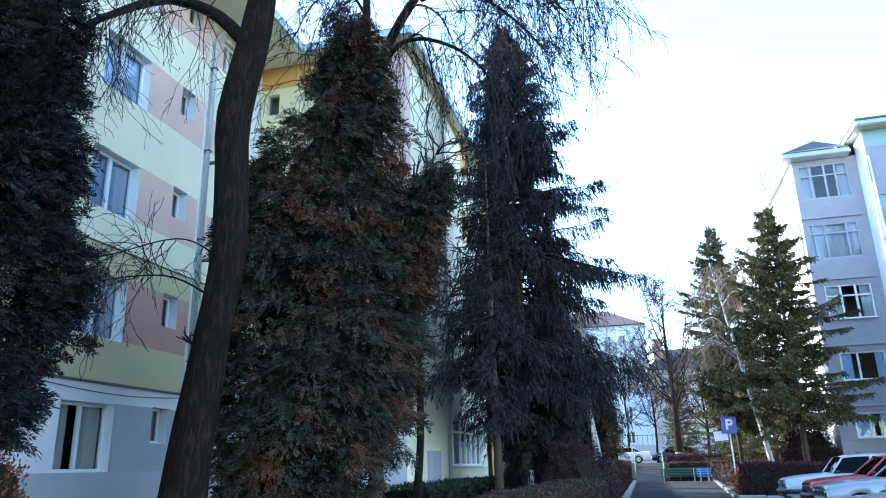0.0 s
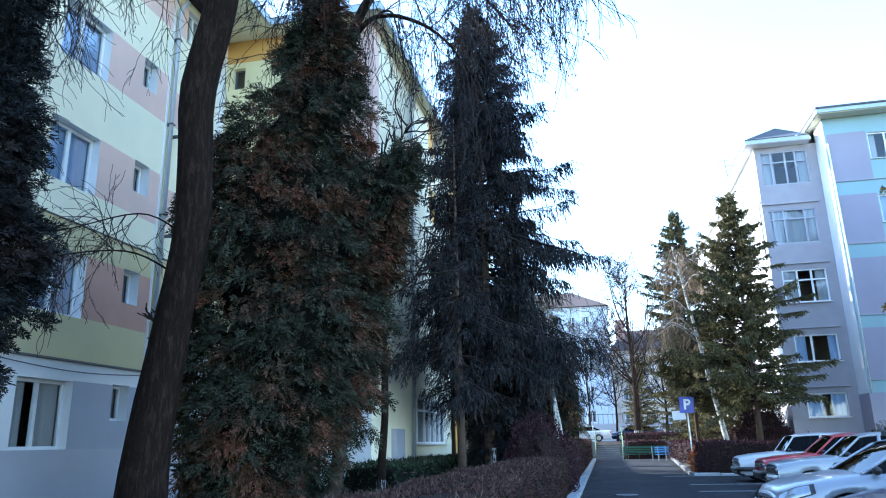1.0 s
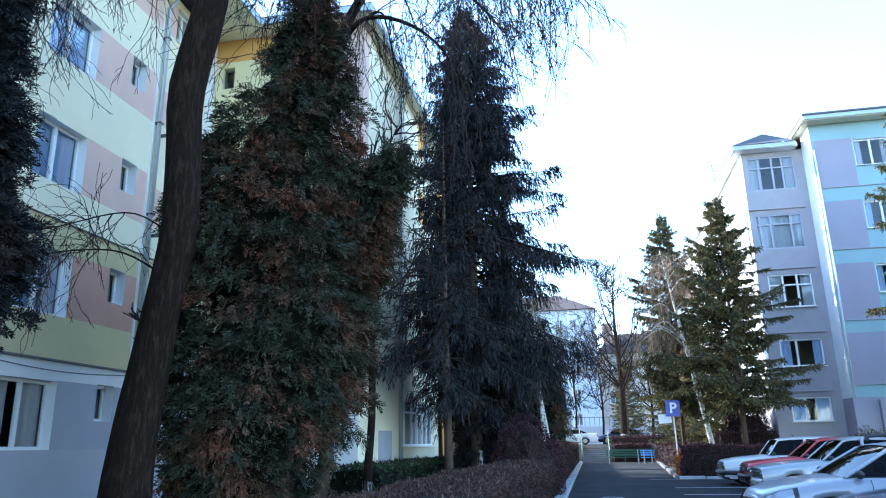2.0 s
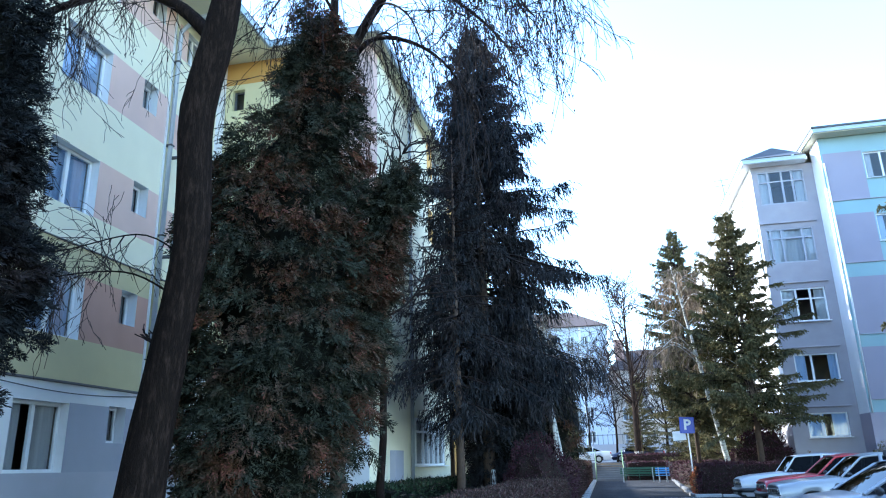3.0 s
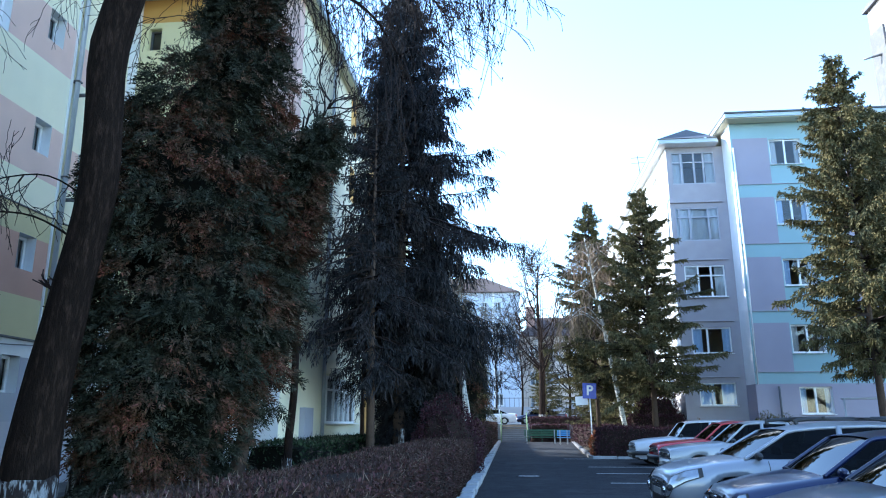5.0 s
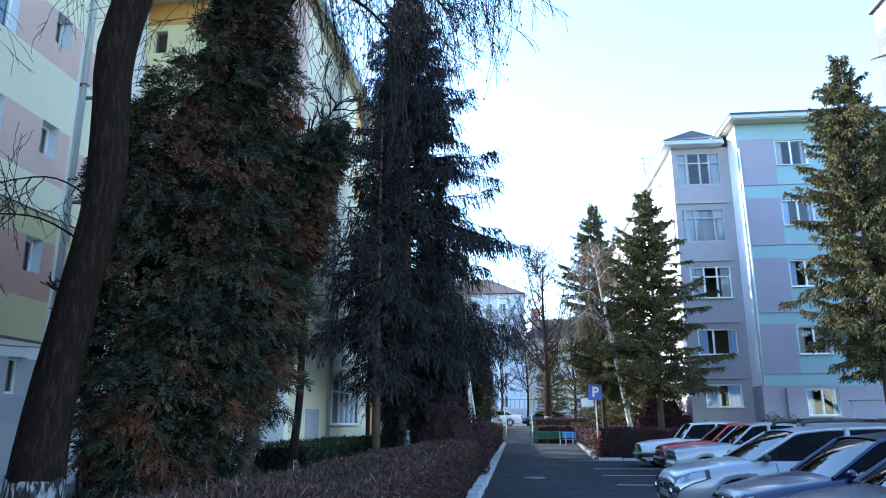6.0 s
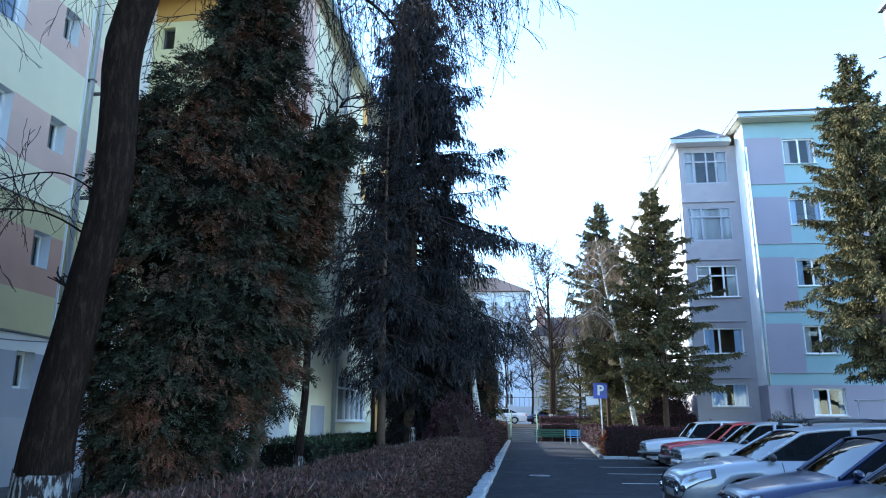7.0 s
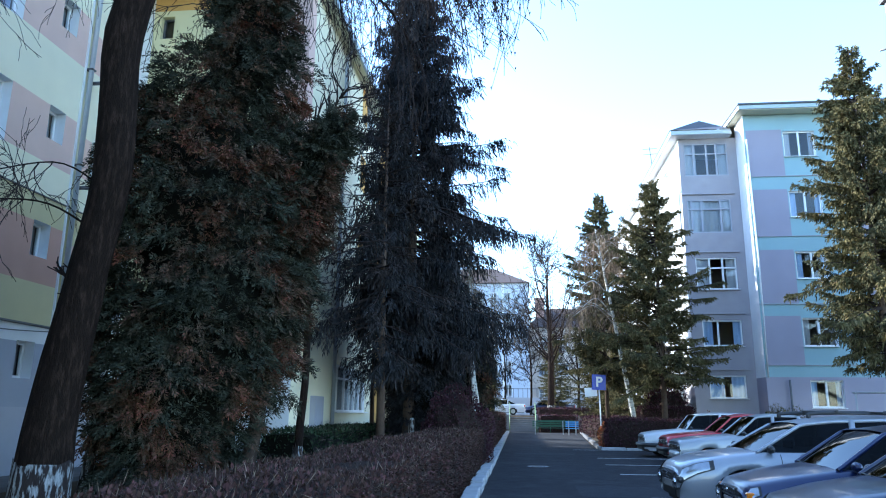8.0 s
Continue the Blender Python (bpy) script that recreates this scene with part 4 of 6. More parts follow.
B = (-7.2, 10.5)
bare_tree("linden_tree", *B, 0, "leaning bare linden with dark bark and whitewashed foot",
          [(rel([(-7.2, 10.5, -0.1), (-7.14, 10.5, 1.4), (-6.97, 10.5, 2.7), (-6.80, 10.5, 3.9), (-6.62, 10.5, 5.2), (-6.68, 10.5, 6.5), (-6.71, 10.5, 7.8), (-6.40, 10.5, 9.3), (-6.22, 10.5, 10.6), (-6.05, 10.6, 12.2), (-6.0, 10.6, 15)], B),
            [0.43, 0.37, 0.325, 0.295, 0.30, 0.29, 0.31, 0.30, 0.24, 0.19, 0.08])],
          [(rel([(-6.55, 10.5, 9.3), (-7.3, 10.5, 10.1), (-8.3, 10.4, 10.6), (-9.2, 10.0, 10.2), (-9.9, 9.7, 9.6), (-10.0, 9.5, 8.2)], B), 0.15, 0.03, 30, 1.5),
           (rel([(-6.4, 10.5, 10.0), (-5.9, 10.7, 10.5), (-5.2, 11.0, 10.75), (-4.3, 11.2, 10.7)], B), 0.06, 0.015, 10, 1.0),
           (rel([(-6.2, 10.6, 11.5), (-7.0, 10.3, 13.0), (-8.6, 9.6, 14.0)], B), 0.10, 0.03, 24, 1.8),
           (rel([(-6.3, 10.6, 11.0), (-7.2, 10.0, 11.9), (-8.4, 9.3, 11.6), (-9.2, 8.9, 10.6)], B), 0.07, 0.02, 26, 1.6),
           (rel([(-6.2, 10.6, 11.8), (-5.2, 10.8, 13.2), (-3.9, 11.4, 14.2)], B), 0.10, 0.03, 14, 1.6),
           (rel([(-6.85, 10.5, 4.3), (-7.6, 10.2, 4.7), (-8.7, 9.8, 4.6), (-9.7, 9.5, 4.2)], B), 0.020, 0.008, 16, 1.0),
           (rel([(-6.75, 10.5, 5.0), (-7.5, 10.3, 5.4), (-8.6, 9.9, 5.1), (-9.6, 9.6, 4.9)], B), 0.017, 0.007, 14, 0.9)],
          11, whitewash=0.8, droop=0.12, least=0.005,
          strands=[(0, 6, 20, (-0.3, -0.3, 0), 2.6, 0.0055), (2, 5, 12, (-0.4, -0.4, 0), 2.4, 0.0055), (3, 5, 14, (-0.3, -0.4, 0), 2.4, 0.0055),
                   (1, 6, 10, (0.5, 0.0, 0), 1.6, 0.006), (5, 5, 8, (-1.0, -0.2, 0.2), 0.6, 0.0045), (6, 5, 8, (-1.0, -0.2, 0.2), 0.5, 0.0045)])

# second linden behind the thujas: its limbs reach out towards the lane and hang down
B = (-5.3, 16.6)
bare_tree("linden_tree", *B, 0, "bare linden with long drooping twigs behind the thujas",
          [(rel([(-6.9, 16.6, -0.1), (-6.8, 16.6, 4), (-6.5, 16.5, 8), (-6.3, 16.3, 11.3)], B), [0.24, 0.19, 0.17, 0.15]),
           (rel([(-6.3, 16.3, 11.2), (-5.4, 15.9, 12.8), (-4.1, 15.6, 14.5), (-3.5, 15.5, 16)], B), [0.15, 0.13, 0.10, 0.05]),
           (rel([(-6.3, 16.3, 11.2), (-6.25, 16.0, 13.2), (-6.2, 15.8, 15.0), (-6.0, 15.7, 16.6)], B), [0.14, 0.12, 0.09, 0.05])],
          [(rel([(-6.1, 16.2, 11.3), (-5.33, 15.6, 12.05), (-4.56, 15.3, 12.05), (-3.66, 15.3, 11.65), (-2.95, 15.2, 10.9), (-2.4, 15.1, 9.9)], B), 0.085, 0.02, 9, 1.5),
           (rel([(-4.6, 15.8, 13.6), (-3.4, 15.4, 13.4), (-2.2, 15.3, 12.3), (-1.3, 15.2, 11.0)], B), 0.08, 0.018, 12, 1.5),
           (rel([(-4.2, 15.6, 14.4), (-2.8, 15.2, 14.2), (-1.5, 15.0, 13.0), (-0.7, 14.9, 11.7)], B), 0.07, 0.015, 16, 1.5),
           (rel([(-4.0, 15.6, 14.5), (-2.6, 15.2, 14.8), (-1.0, 15.0, 13.9), (-0.1, 14.9, 12.4)], B), 0.06, 0.014, 16, 1.5),
           (rel([(-6.2, 16.0, 13.4), (-6.6, 15.2, 14.0), (-7.2, 14.6, 13.2), (-7.5, 14.2, 12.0)], B), 0.05, 0.012, 9, 1.6),
           (rel([(-6.2, 16.0, 12.4), (-6.5, 15.6, 12.6), (-7.2, 15.4, 11.8), (-7.5, 15.2, 10.8)], B), 0.05, 0.012, 8, 1.5),
           (rel([(-5.4, 15.9, 12.8), (-4.6, 15.2, 13.0), (-3.8, 14.8, 12.2), (-3.4, 14.7, 11.0)], B), 0.045, 0.012, 4, 1.7),
           (rel([(-5.9, 16.1, 12.0), (-4.7, 15.6, 12.4), (-4.3, 15.3, 11.6), (-4.1, 15.2, 10.4)], B), 0.04, 0.012, 3, 1.6)],
          12, whitewash=0.7, droop=0.17, kids=(3, 5), spread=0.5, least=0.0080,
          strands=[(0, 3, 34, (0.25, -0.2, 0), 3.0, 0.0075), (1, 4, 40, (0.7, -0.2, 0), 1.9, 0.0085), (2, 4, 46, (0.5, -0.2, 0), 2.6, 0.0085), (3, 4, 46, (0.15, -0.2, 0), 3.3, 0.0085), (1, 3, 16, (0.2, -0.2, 0), 3.0, 0.0070),
                   (6, 3, 14, (0.2, -0.2, 0), 2.6, 0.0075), (7, 3, 12, (0.2, -0.2, 0), 2.4, 0.0075), (4, 4, 12, (-0.3, -0.2, 0), 2.2, 0.0075), (5, 4, 12, (-0.3, -0.2, 0), 2.0, 0.0075)])

# thujas
thuja(-6.4, 13.0, 0, 11.6, [(0.3, 1.2), (0.95, 1.42), (1.3, 1.52), (1.8, 1.75), (2.3, 1.92), (3.4, 1.96), (4.4, 2.0), (5.35, 1.98), (6.5, 1.74), (7.25, 1.6), (7.65, 1.56), (8.1, 1.46), (8.4, 1.12), (8.9, 0.98), (9.9, 0.84), (10.9, 0.54), (11.6, 0.08)], 1500,
      "dense dark green thuja with rust-brown patches", 21, axis=((0, -0.1), (0.95, -0.13), (1.8, 0.1), (2.3, 0.24), (3.4, 0.38), (5.35, 0.37), (6.5, 0.22), (7.65, 0.32), (8.15, 0.6), (8.4, 0.92), (9, 1.0), (12, 0.98)),
      clump=(0.38, 0.72), per=25, hollow=(7.0, 8.2), gap=0.40, frond=0.205, lobe=0.15, stagger=0.13)
thuja(-5.2, 13.5, 0, 7.75, [(2.2, 0.05), (3.2, 0.35), (4.8, 0.62), (5.5, 0.62), (6.3, 0.62), (6.9, 0.60), (7.3, 0.50), (7.75, 0.08)], 300,
      "shorter brownish thuja leaning on a taller one", 22, base=2.2, axis=((0, 0), (2, 0.3), (5, 0.75), (6.2, 1.1), (7.4, 1.5), (7.8, 1.7)), clump=(0.34, 0.6), per=25, frond=0.20, gap=0.45)
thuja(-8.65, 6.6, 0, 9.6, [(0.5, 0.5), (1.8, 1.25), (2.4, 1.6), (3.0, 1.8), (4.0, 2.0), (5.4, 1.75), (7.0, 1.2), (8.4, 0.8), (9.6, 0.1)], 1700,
      "tall dark columnar thuja with two tips", 23, per=28, mat="shadethuja", clump=(0.30, 0.55), rise=0.35, gap=0.36, frond=0.17, lobe=0.14, inner=0.5)
thuja(-7.32, 6.5, 0, 9.4, [(3.4, 0.2), (4.2, 0.6), (6.0, 0.78), (7.6, 0.66), (8.8, 0.4), (9.4, 0.05)], 420, "tall dark columnar thuja", 24, base=3.4, per=24, mat="shadethuja", clump=(0.28, 0.46), rise=0.4, gap=0.4, frond=0.16, lobe=0.12, inner=0.4,
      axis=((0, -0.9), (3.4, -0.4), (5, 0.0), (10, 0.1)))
thuja(-1.95, 44, 0, 7.0, [(0.2, 0.6), (2.0, 1.0), (4.5, 0.85), (7.0, 0.05)], 160, "conical yellowish green thuja behind the hedge", 25, mat="litspruce", frond=0.2, per=14)
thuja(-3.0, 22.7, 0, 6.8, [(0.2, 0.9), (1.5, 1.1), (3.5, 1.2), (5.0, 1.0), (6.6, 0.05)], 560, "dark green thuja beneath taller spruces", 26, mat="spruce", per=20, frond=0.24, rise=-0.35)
thuja(-2.1, 33.0, 0, 7.2, [(0.2, 0.8), (2.0, 1.1), (4.5, 1.0), (6.2, 0.6), (7.2, 0.05)], 260, "dark green thuja behind the birch stems", 28, frond=0.24, per=16)
thuja(-4.6, 32.0, 0, 7.2, [(0.2, 0.8), (2.0, 1.4), (4.0, 1.3), (6.0, 0.8), (7.2, 0.05)], 220, "dark green thuja beneath taller spruces", 27, frond=0.2, per=14)

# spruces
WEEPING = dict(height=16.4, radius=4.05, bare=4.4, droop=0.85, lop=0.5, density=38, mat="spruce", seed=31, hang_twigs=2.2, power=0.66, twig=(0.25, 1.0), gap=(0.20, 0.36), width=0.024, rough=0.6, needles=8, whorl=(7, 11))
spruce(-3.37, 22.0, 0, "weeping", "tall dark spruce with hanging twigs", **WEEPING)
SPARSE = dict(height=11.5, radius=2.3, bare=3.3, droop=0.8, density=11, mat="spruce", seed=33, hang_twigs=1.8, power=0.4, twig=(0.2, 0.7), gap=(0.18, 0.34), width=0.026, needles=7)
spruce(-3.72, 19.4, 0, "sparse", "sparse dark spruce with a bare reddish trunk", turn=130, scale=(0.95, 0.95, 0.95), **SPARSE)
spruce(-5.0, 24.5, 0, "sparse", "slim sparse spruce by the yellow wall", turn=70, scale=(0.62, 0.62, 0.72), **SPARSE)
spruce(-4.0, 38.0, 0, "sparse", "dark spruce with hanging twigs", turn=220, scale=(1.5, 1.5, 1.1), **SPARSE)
# these carry the sunlit needle colour
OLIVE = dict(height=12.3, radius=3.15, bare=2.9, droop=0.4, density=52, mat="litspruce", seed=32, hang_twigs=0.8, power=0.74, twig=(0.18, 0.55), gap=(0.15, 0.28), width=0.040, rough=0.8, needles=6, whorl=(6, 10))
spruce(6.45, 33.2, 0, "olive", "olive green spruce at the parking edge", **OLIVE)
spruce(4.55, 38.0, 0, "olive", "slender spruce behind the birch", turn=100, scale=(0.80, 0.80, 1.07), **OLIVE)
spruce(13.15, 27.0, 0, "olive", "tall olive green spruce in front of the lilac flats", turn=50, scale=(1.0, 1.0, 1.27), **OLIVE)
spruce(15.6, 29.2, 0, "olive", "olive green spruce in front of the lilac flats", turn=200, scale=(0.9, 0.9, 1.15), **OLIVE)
FAR = dict(OLIVE, density=22, width=0.06, gap=(0.2, 0.36), seed=34, bare=1.7)
spruce(7.2, 40.5, 0, "far", "dark spruce by the long white wall", turn=75, scale=(0.55, 0.55, 0.55), **FAR)
spruce(7.3, 51.0, 0, "far", "dark spruce by the long white wall", turn=140, scale=(0.6, 0.6, 0.66), **FAR)
spruce(6.6, 46.0, 0, "far", "dark spruce beside the lane", turn=20, scale=(0.8, 0.8, 0.72), **FAR)
spruce(5.9, 53.0, 0, "far", "dark spruce beside the lane", turn=300, scale=(0.8, 0.8, 0.8), **FAR)
spruce(3.3, 66.0, 1.3, "far", "small dark spruce on the terrace", turn=160, scale=(0.6, 0.6, 0.6), **FAR)

# birches, bare trees and saplings further on
def weeping_birch(x, y, z, height, label, seed, lean=(0.0, 0.0), droop=0.22, stems=1, limbs=9, twig="birchtwig", twigs=18, thick=0.13):
    r = np.random.default_rng(seed)
    st, lb = [], []
    for k in range(stems):
        ox = 0.35 * k
        top = np.array([lean[0] - 0.5 * k, lean[1] + 0.3 * k, height * (1 - 0.12 * k)])
        st.append(([(ox, 0.1 * k, -0.05), tuple(np.array([ox, 0.1 * k, 0]) * 0.6 + top * 0.45), tuple(top)], [thick, thick * 0.7, 0.02]))
        for i in range(limbs):
            s = r.uniform(0.38, 0.95)
            a = r.uniform(0, 2 * math.pi)
            base = np.array([ox, 0, 0]) * (1 - s) + top * s
            ln = (1.05 - s) * height * 0.36 + 0.5
            d = np.array([math.cos(a), math.sin(a), 0])
            lb.append(([tuple(base), tuple(base + d * ln * 0.5 + (0, 0, ln * 0.35)), tuple(base + d * ln + (0, 0, ln * 0.1))], 0.035, 0.010, twigs, 1.0))
    return bare_tree("birch_tree", x, y, z, label, st, lb, seed, bark="birch", twig=twig, depth=2, droop=droop, kids=(3, 5), least=0.007)


weeping_birch(5.6, 35.0, 0, 10.6, "weeping birch with straw-coloured twigs and pale trunk", 41, (-1.6, 0.5), droop=0.3, limbs=16, twigs=26)
weeping_birch(-1.85, 31.0, 0, 9.5, "birch with two white stems behind the hedge", 42, (-0.3, 0.0), stems=2, limbs=7, thick=0.085)
weeping_birch(7.3, 44.0, 0, 9.0, "slim birch behind the parked cars", 43, (0.2, 0.0), limbs=6)


def slim_bare(x, y, z, height, label, seed, radius=0.2, limbs=14, white=0.0, steep=0.9, twigs=12, tl=1.6):
    r = np.random.default_rng(seed)
    lb = []
    for i in range(limbs):
        s = r.uniform(0.28, 0.95)
        a = r.uniform(0, 2 * math.pi)
        ln = (1.1 - s) * height * 0.42 + 0.6
        d = np.array([math.cos(a), math.sin(a), 0])
        base = np.array([0.1 * math.sin(s * 5), 0, height * s])
        lb.append(([tuple(base), tuple(base + d * ln * 0.4 + (0, 0, ln * 0.3 * steep)), tuple(base + d * ln * 0.7 + (0, 0, ln * 0.9 * steep))], radius * 0.35 * (1.1 - s) + 0.012, 0.012, twigs, tl))
    return bare_tree("bare_tree", x, y, z, label, [([(0, 0, -0.05), (0.12, 0, height * 0.35), (-0.05, 0, height * 0.7), (0.05, 0, height)], [radius, radius * 0.75, radius * 0.4, 0.02])],
                     lb, seed, whitewash=white, depth=2, droop=-0.02, kids=(3, 5), least=0.012)


slim_bare(2.75, 62.8, 1.3, 14.0, "tall leafless tree with whitewashed foot on the terrace", 51, 0.30, 30, 0.9, steep=1.5, twigs=12, tl=1.3)
slim_bare(-1.3, 70.0, 1.3, 10.0, "leafless sapling before the far flats", 52, 0.10, 12)
slim_bare(1.2, 71.0, 1.3, 10.5, "leafless sapling before the far flats", 53, 0.12, 14)
slim_bare(5.5, 68.0, 1.3, 9.0, "leafless young tree on the terrace", 54, 0.14, 20, steep=1.5, tl=1.1)
slim_bare(8.5, 66.0, 1.3, 10.0, "leafless young tree on the terrace", 55, 0.14, 20, steep=1.5, tl=1.1)
slim_bare(-4.72, 15.2, 0, 8.5, "slim dark leafless tree with whitewashed foot", 57, 0.10, 8, 0.85, tl=0.8)
slim_bare(-7.62, 12.3, 0, 3.2, "thin stem with whitewashed foot beside the thuja", 56, 0.11, 3, 0.75, tl=0.5)


# ---- sign, bench and small fittings ----
def parking_sign(x, y):
    s = thing("parking_sign", x, y, 0, "blue square parking sign with white letter on a steel post", "sign")
    v, f = tubes([([(0, 0, -0.05), (0.0, 0, 1.6), (-0.03, 0, 3.2)], [0.03, 0.03, 0.03])], 10)
    part_mesh("post", mesh_of("post", v, f, M["signwhite"], smooth=True), s)
    at = pose(-0.02, -0.05, 2.88, 0, 2, 8)
    pl = part("plate", boxes((-0.32, 0.32, -0.012, 0.012, -0.35, 0.35), bevel=0.01), M["signblue"], s)
    pl.matrix_basis = at
    cu = bpy.data.curves.new("letter", "FONT")
    cu.body, cu.size, cu.extrude, cu.align_x, cu.align_y, cu.offset = "P", 0.62, 0.003, "CENTER", "CENTER", 0.018
    tmp = bpy.data.objects.new("letter", cu)
    scene.collection.objects.link(tmp)
    me = bpy.data.meshes.new_from_object(tmp.evaluated_get(bpy.context.evaluated_depsgraph_get()))
    bpy.data.objects.remove(tmp)
    me.materials.clear()
    me.materials.append(M["signwhite"])
    part_mesh("letter", me, pl, "white letter P", Matrix.Translation((0, -0.018, 0)) @ pose(0, 0, 0, 90))
    ex = part("extra_plate", boxes((-0.52, 0.10, -0.01, 0.01, -0.20, 0.20), bevel=0.008), M["signwhite"], s, "white panel set behind the post")
    ex.matrix_basis = pose(-0.20, 0.05, 2.45, 0, -4, 20)
    return s


parking_sign(3.72, 33.9)


def bench(x, y, mat, label, length=1.9):
    b = thing("bench", x, y, 0, label, "bench")
    h = length / 2
    for i in range(3):
        part("seat_slat", boxes((-h, h, -0.22 + i * 0.15, -0.10 + i * 0.15, 0.42, 0.455), bevel=0.008), M[mat], b)
    for i in range(3):
        part("back_slat", boxes((-h, h, 0.24, 0.27, 0.55 + i * 0.14, 0.65 + i * 0.14), bevel=0.008), M[mat], b)
    for sx in (-h + 0.2, h - 0.2):
        part("leg", boxes((sx - 0.03, sx + 0.03, -0.22, -0.16, 0, 0.42)), M["steel"], b)
        part("leg", boxes((sx - 0.03, sx + 0.03, 0.20, 0.26, 0, 0.95)), M["steel"], b)
        part("arm", boxes((sx - 0.03, sx + 0.03, -0.22, 0.22, 0.37, 0.42)), M["steel"], b)
    return b


bench(2.2, 53.5, "greenpaint", "green painted slatted bench by the steps", 2.4)
bench(3.75, 52.0, "bluepaint", "light blue slatted bench by the lane", 0.9)


def low_fence(x0, x1, y):
    f = thing("low_fence", (x0 + x1) / 2, y, 0, "low green metal rail beside the steps", "fence")
    n = int((x1 - x0) / 0.8)
    for i in range(n + 1):
        x = x0 + (x1 - x0) * i / n - f.location.x
        part("post", boxes((x - 0.025, x + 0.025, -0.025, 0.025, -0.05, 0.95)), M["greenpaint"], f)
    for z in (0.45, 0.9):
        part("rail", boxes((x0 - f.location.x, x1 - f.location.x, -0.02, 0.02, z, z + 0.05)), M["greenpaint"], f)


low_fence(1.5, 4.4, 57.6)


def pipe_frame(x, y):
    f = thing("carpet_rack", x, y, 0, "grey steel carpet beating frame", "rack")
    for sx in (-1.3, 1.3):
        v, q = tubes([([(sx, 0, -0.05), (sx, 0, 2.35)], [0.04, 0.04])], 8)
        part_mesh("post", mesh_of("post", v, q, M["steel"], smooth=True), f)
    v, q = tubes([([(-1.4, 0, 2.35), (1.4, 0, 2.35)], [0.035, 0.035])], 8)
    part_mesh("bar", mesh_of("bar", v, q, M["steel"], smooth=True), f)
    return f


pipe_frame(14.4, 29.8)


def marker_post(x, y):
    p = thing("marker_post", x, y, 0, "short whitewashed stump among the hedges", "post")
    v, q = tubes([([(0, 0, -0.02), (0, 0, 1.15), (0.01, 0, 1.3)], [0.10, 0.09, 0.05])], 10)
    part_mesh("stump", mesh_of("stump", v, q, M["lime"], smooth=True), p)


marker_post(-3.05, 20.6)


# ---- parked cars ----
def car_paint(name, colour, metal=0.3, rough=0.28):
    return material(name, colour, rough, metal, vary=0.04, grain=1.5, bump=0.0, coat=0.45)


RUBBER = material("tyre_rubber", (0.02, 0.02, 0.021), 0.85, vary=0.15, bump=0.2)
ALLOY = material("wheel_alloy", (0.42, 0.43, 0.45), 0.35, 0.8, vary=0.08, bump=0.0)
TRIM = material("black_plastic_trim", (0.022, 0.022, 0.024), 0.55, vary=0.1, bump=0.05)
CHROME = material("chrome_strip", (0.7, 0.71, 0.73), 0.15, 1.0, vary=0.03, bump=0.0)
LAMPGLASS = material("headlight_lens", (0.26, 0.28, 0.32), 0.15, 0.5, vary=0.1, grain=20, bump=0.0, coat=1.0)
AMBER = material("amber_lens", (0.75, 0.22, 0.02), 0.2, vary=0.1, bump=0.0, coat=0.8)
SEAT = material("dark_seat_fabric", (0.04, 0.04, 0.045), 0.95, vary=0.15)
PLATE = material("plain_plate", (0.35, 0.35, 0.35), 0.5, vary=0.05, bump=0.0)
CARGLASS = glassy("car_glass", (0.30, 0.34, 0.38), 1.4, 0.0, 0.17)
SIDEGLASS = glassy("tinted_side_glass", (0.08, 0.09, 0.10), 1.3, 0.0, 0.35)


class Shape:
    """Outline of a car: nose at x = 0, tail at x = length."""

    def __init__(self, length, width, height, top, cabin, wheels, wheel_r, sill=0.22, square=0.0):
        self.length, self.width, self.height, self.top, self.cabin = length, width, height, top, cabin
        self.wheels, self.wheel_r, self.sill, self.square = wheels, wheel_r, sill, square

    def half(self, x):
        a, b = x / self.length, 1 - x / self.length
        k = 0.80 if not self.square else 0.90
        nose = min(1.0, k + (1 - k) * math.sin(min(1.0, a / 0.16) * math.pi / 2))
        tail = min(1.0, 0.84 + 0.16 * math.sin(min(1.0, b / 0.14) * math.pi / 2))
        return self.width / 2 * min(nose, tail)

    def deck(self, x):
        return float(np.interp(x, [p[0] for p in self.top], [p[1] for p in self.top]))

    def section(self, x):
        w, t = self.half(x), self.deck(x)
        low = self.sill + (0.06 if x < 0.12 or x > self.length - 0.12 else 0.0)
        mid = low + (t - low) * 0.55
        ring = [(0.0, t + 0.022), (w * 0.45, t + 0.016), (w * 0.80, t - 0.004), (w * 0.93, t - 0.04), (w * 0.985, t - 0.12),
                (w, mid), (w * 0.992, mid - 0.10), (w * 0.975, low + 0.12), (w * 0.95, low)]
        for c in self.wheels:
            d, r = abs(x - c), self.wheel_r + 0.065
            if d < r:
                lift = self.wheel_r + math.sqrt(r * r - d * d)
                ring = [(y, max(z, lift) if i > 3 else z) for i, (y, z) in enumerate(ring)]
        return ring

    def side_y(self, x, z):
        ring = self.section(x)[3:]
        ys, zs = [p[0] for p in ring][::-1], [p[1] for p in ring][::-1]
        return float(np.interp(z, zs, ys))


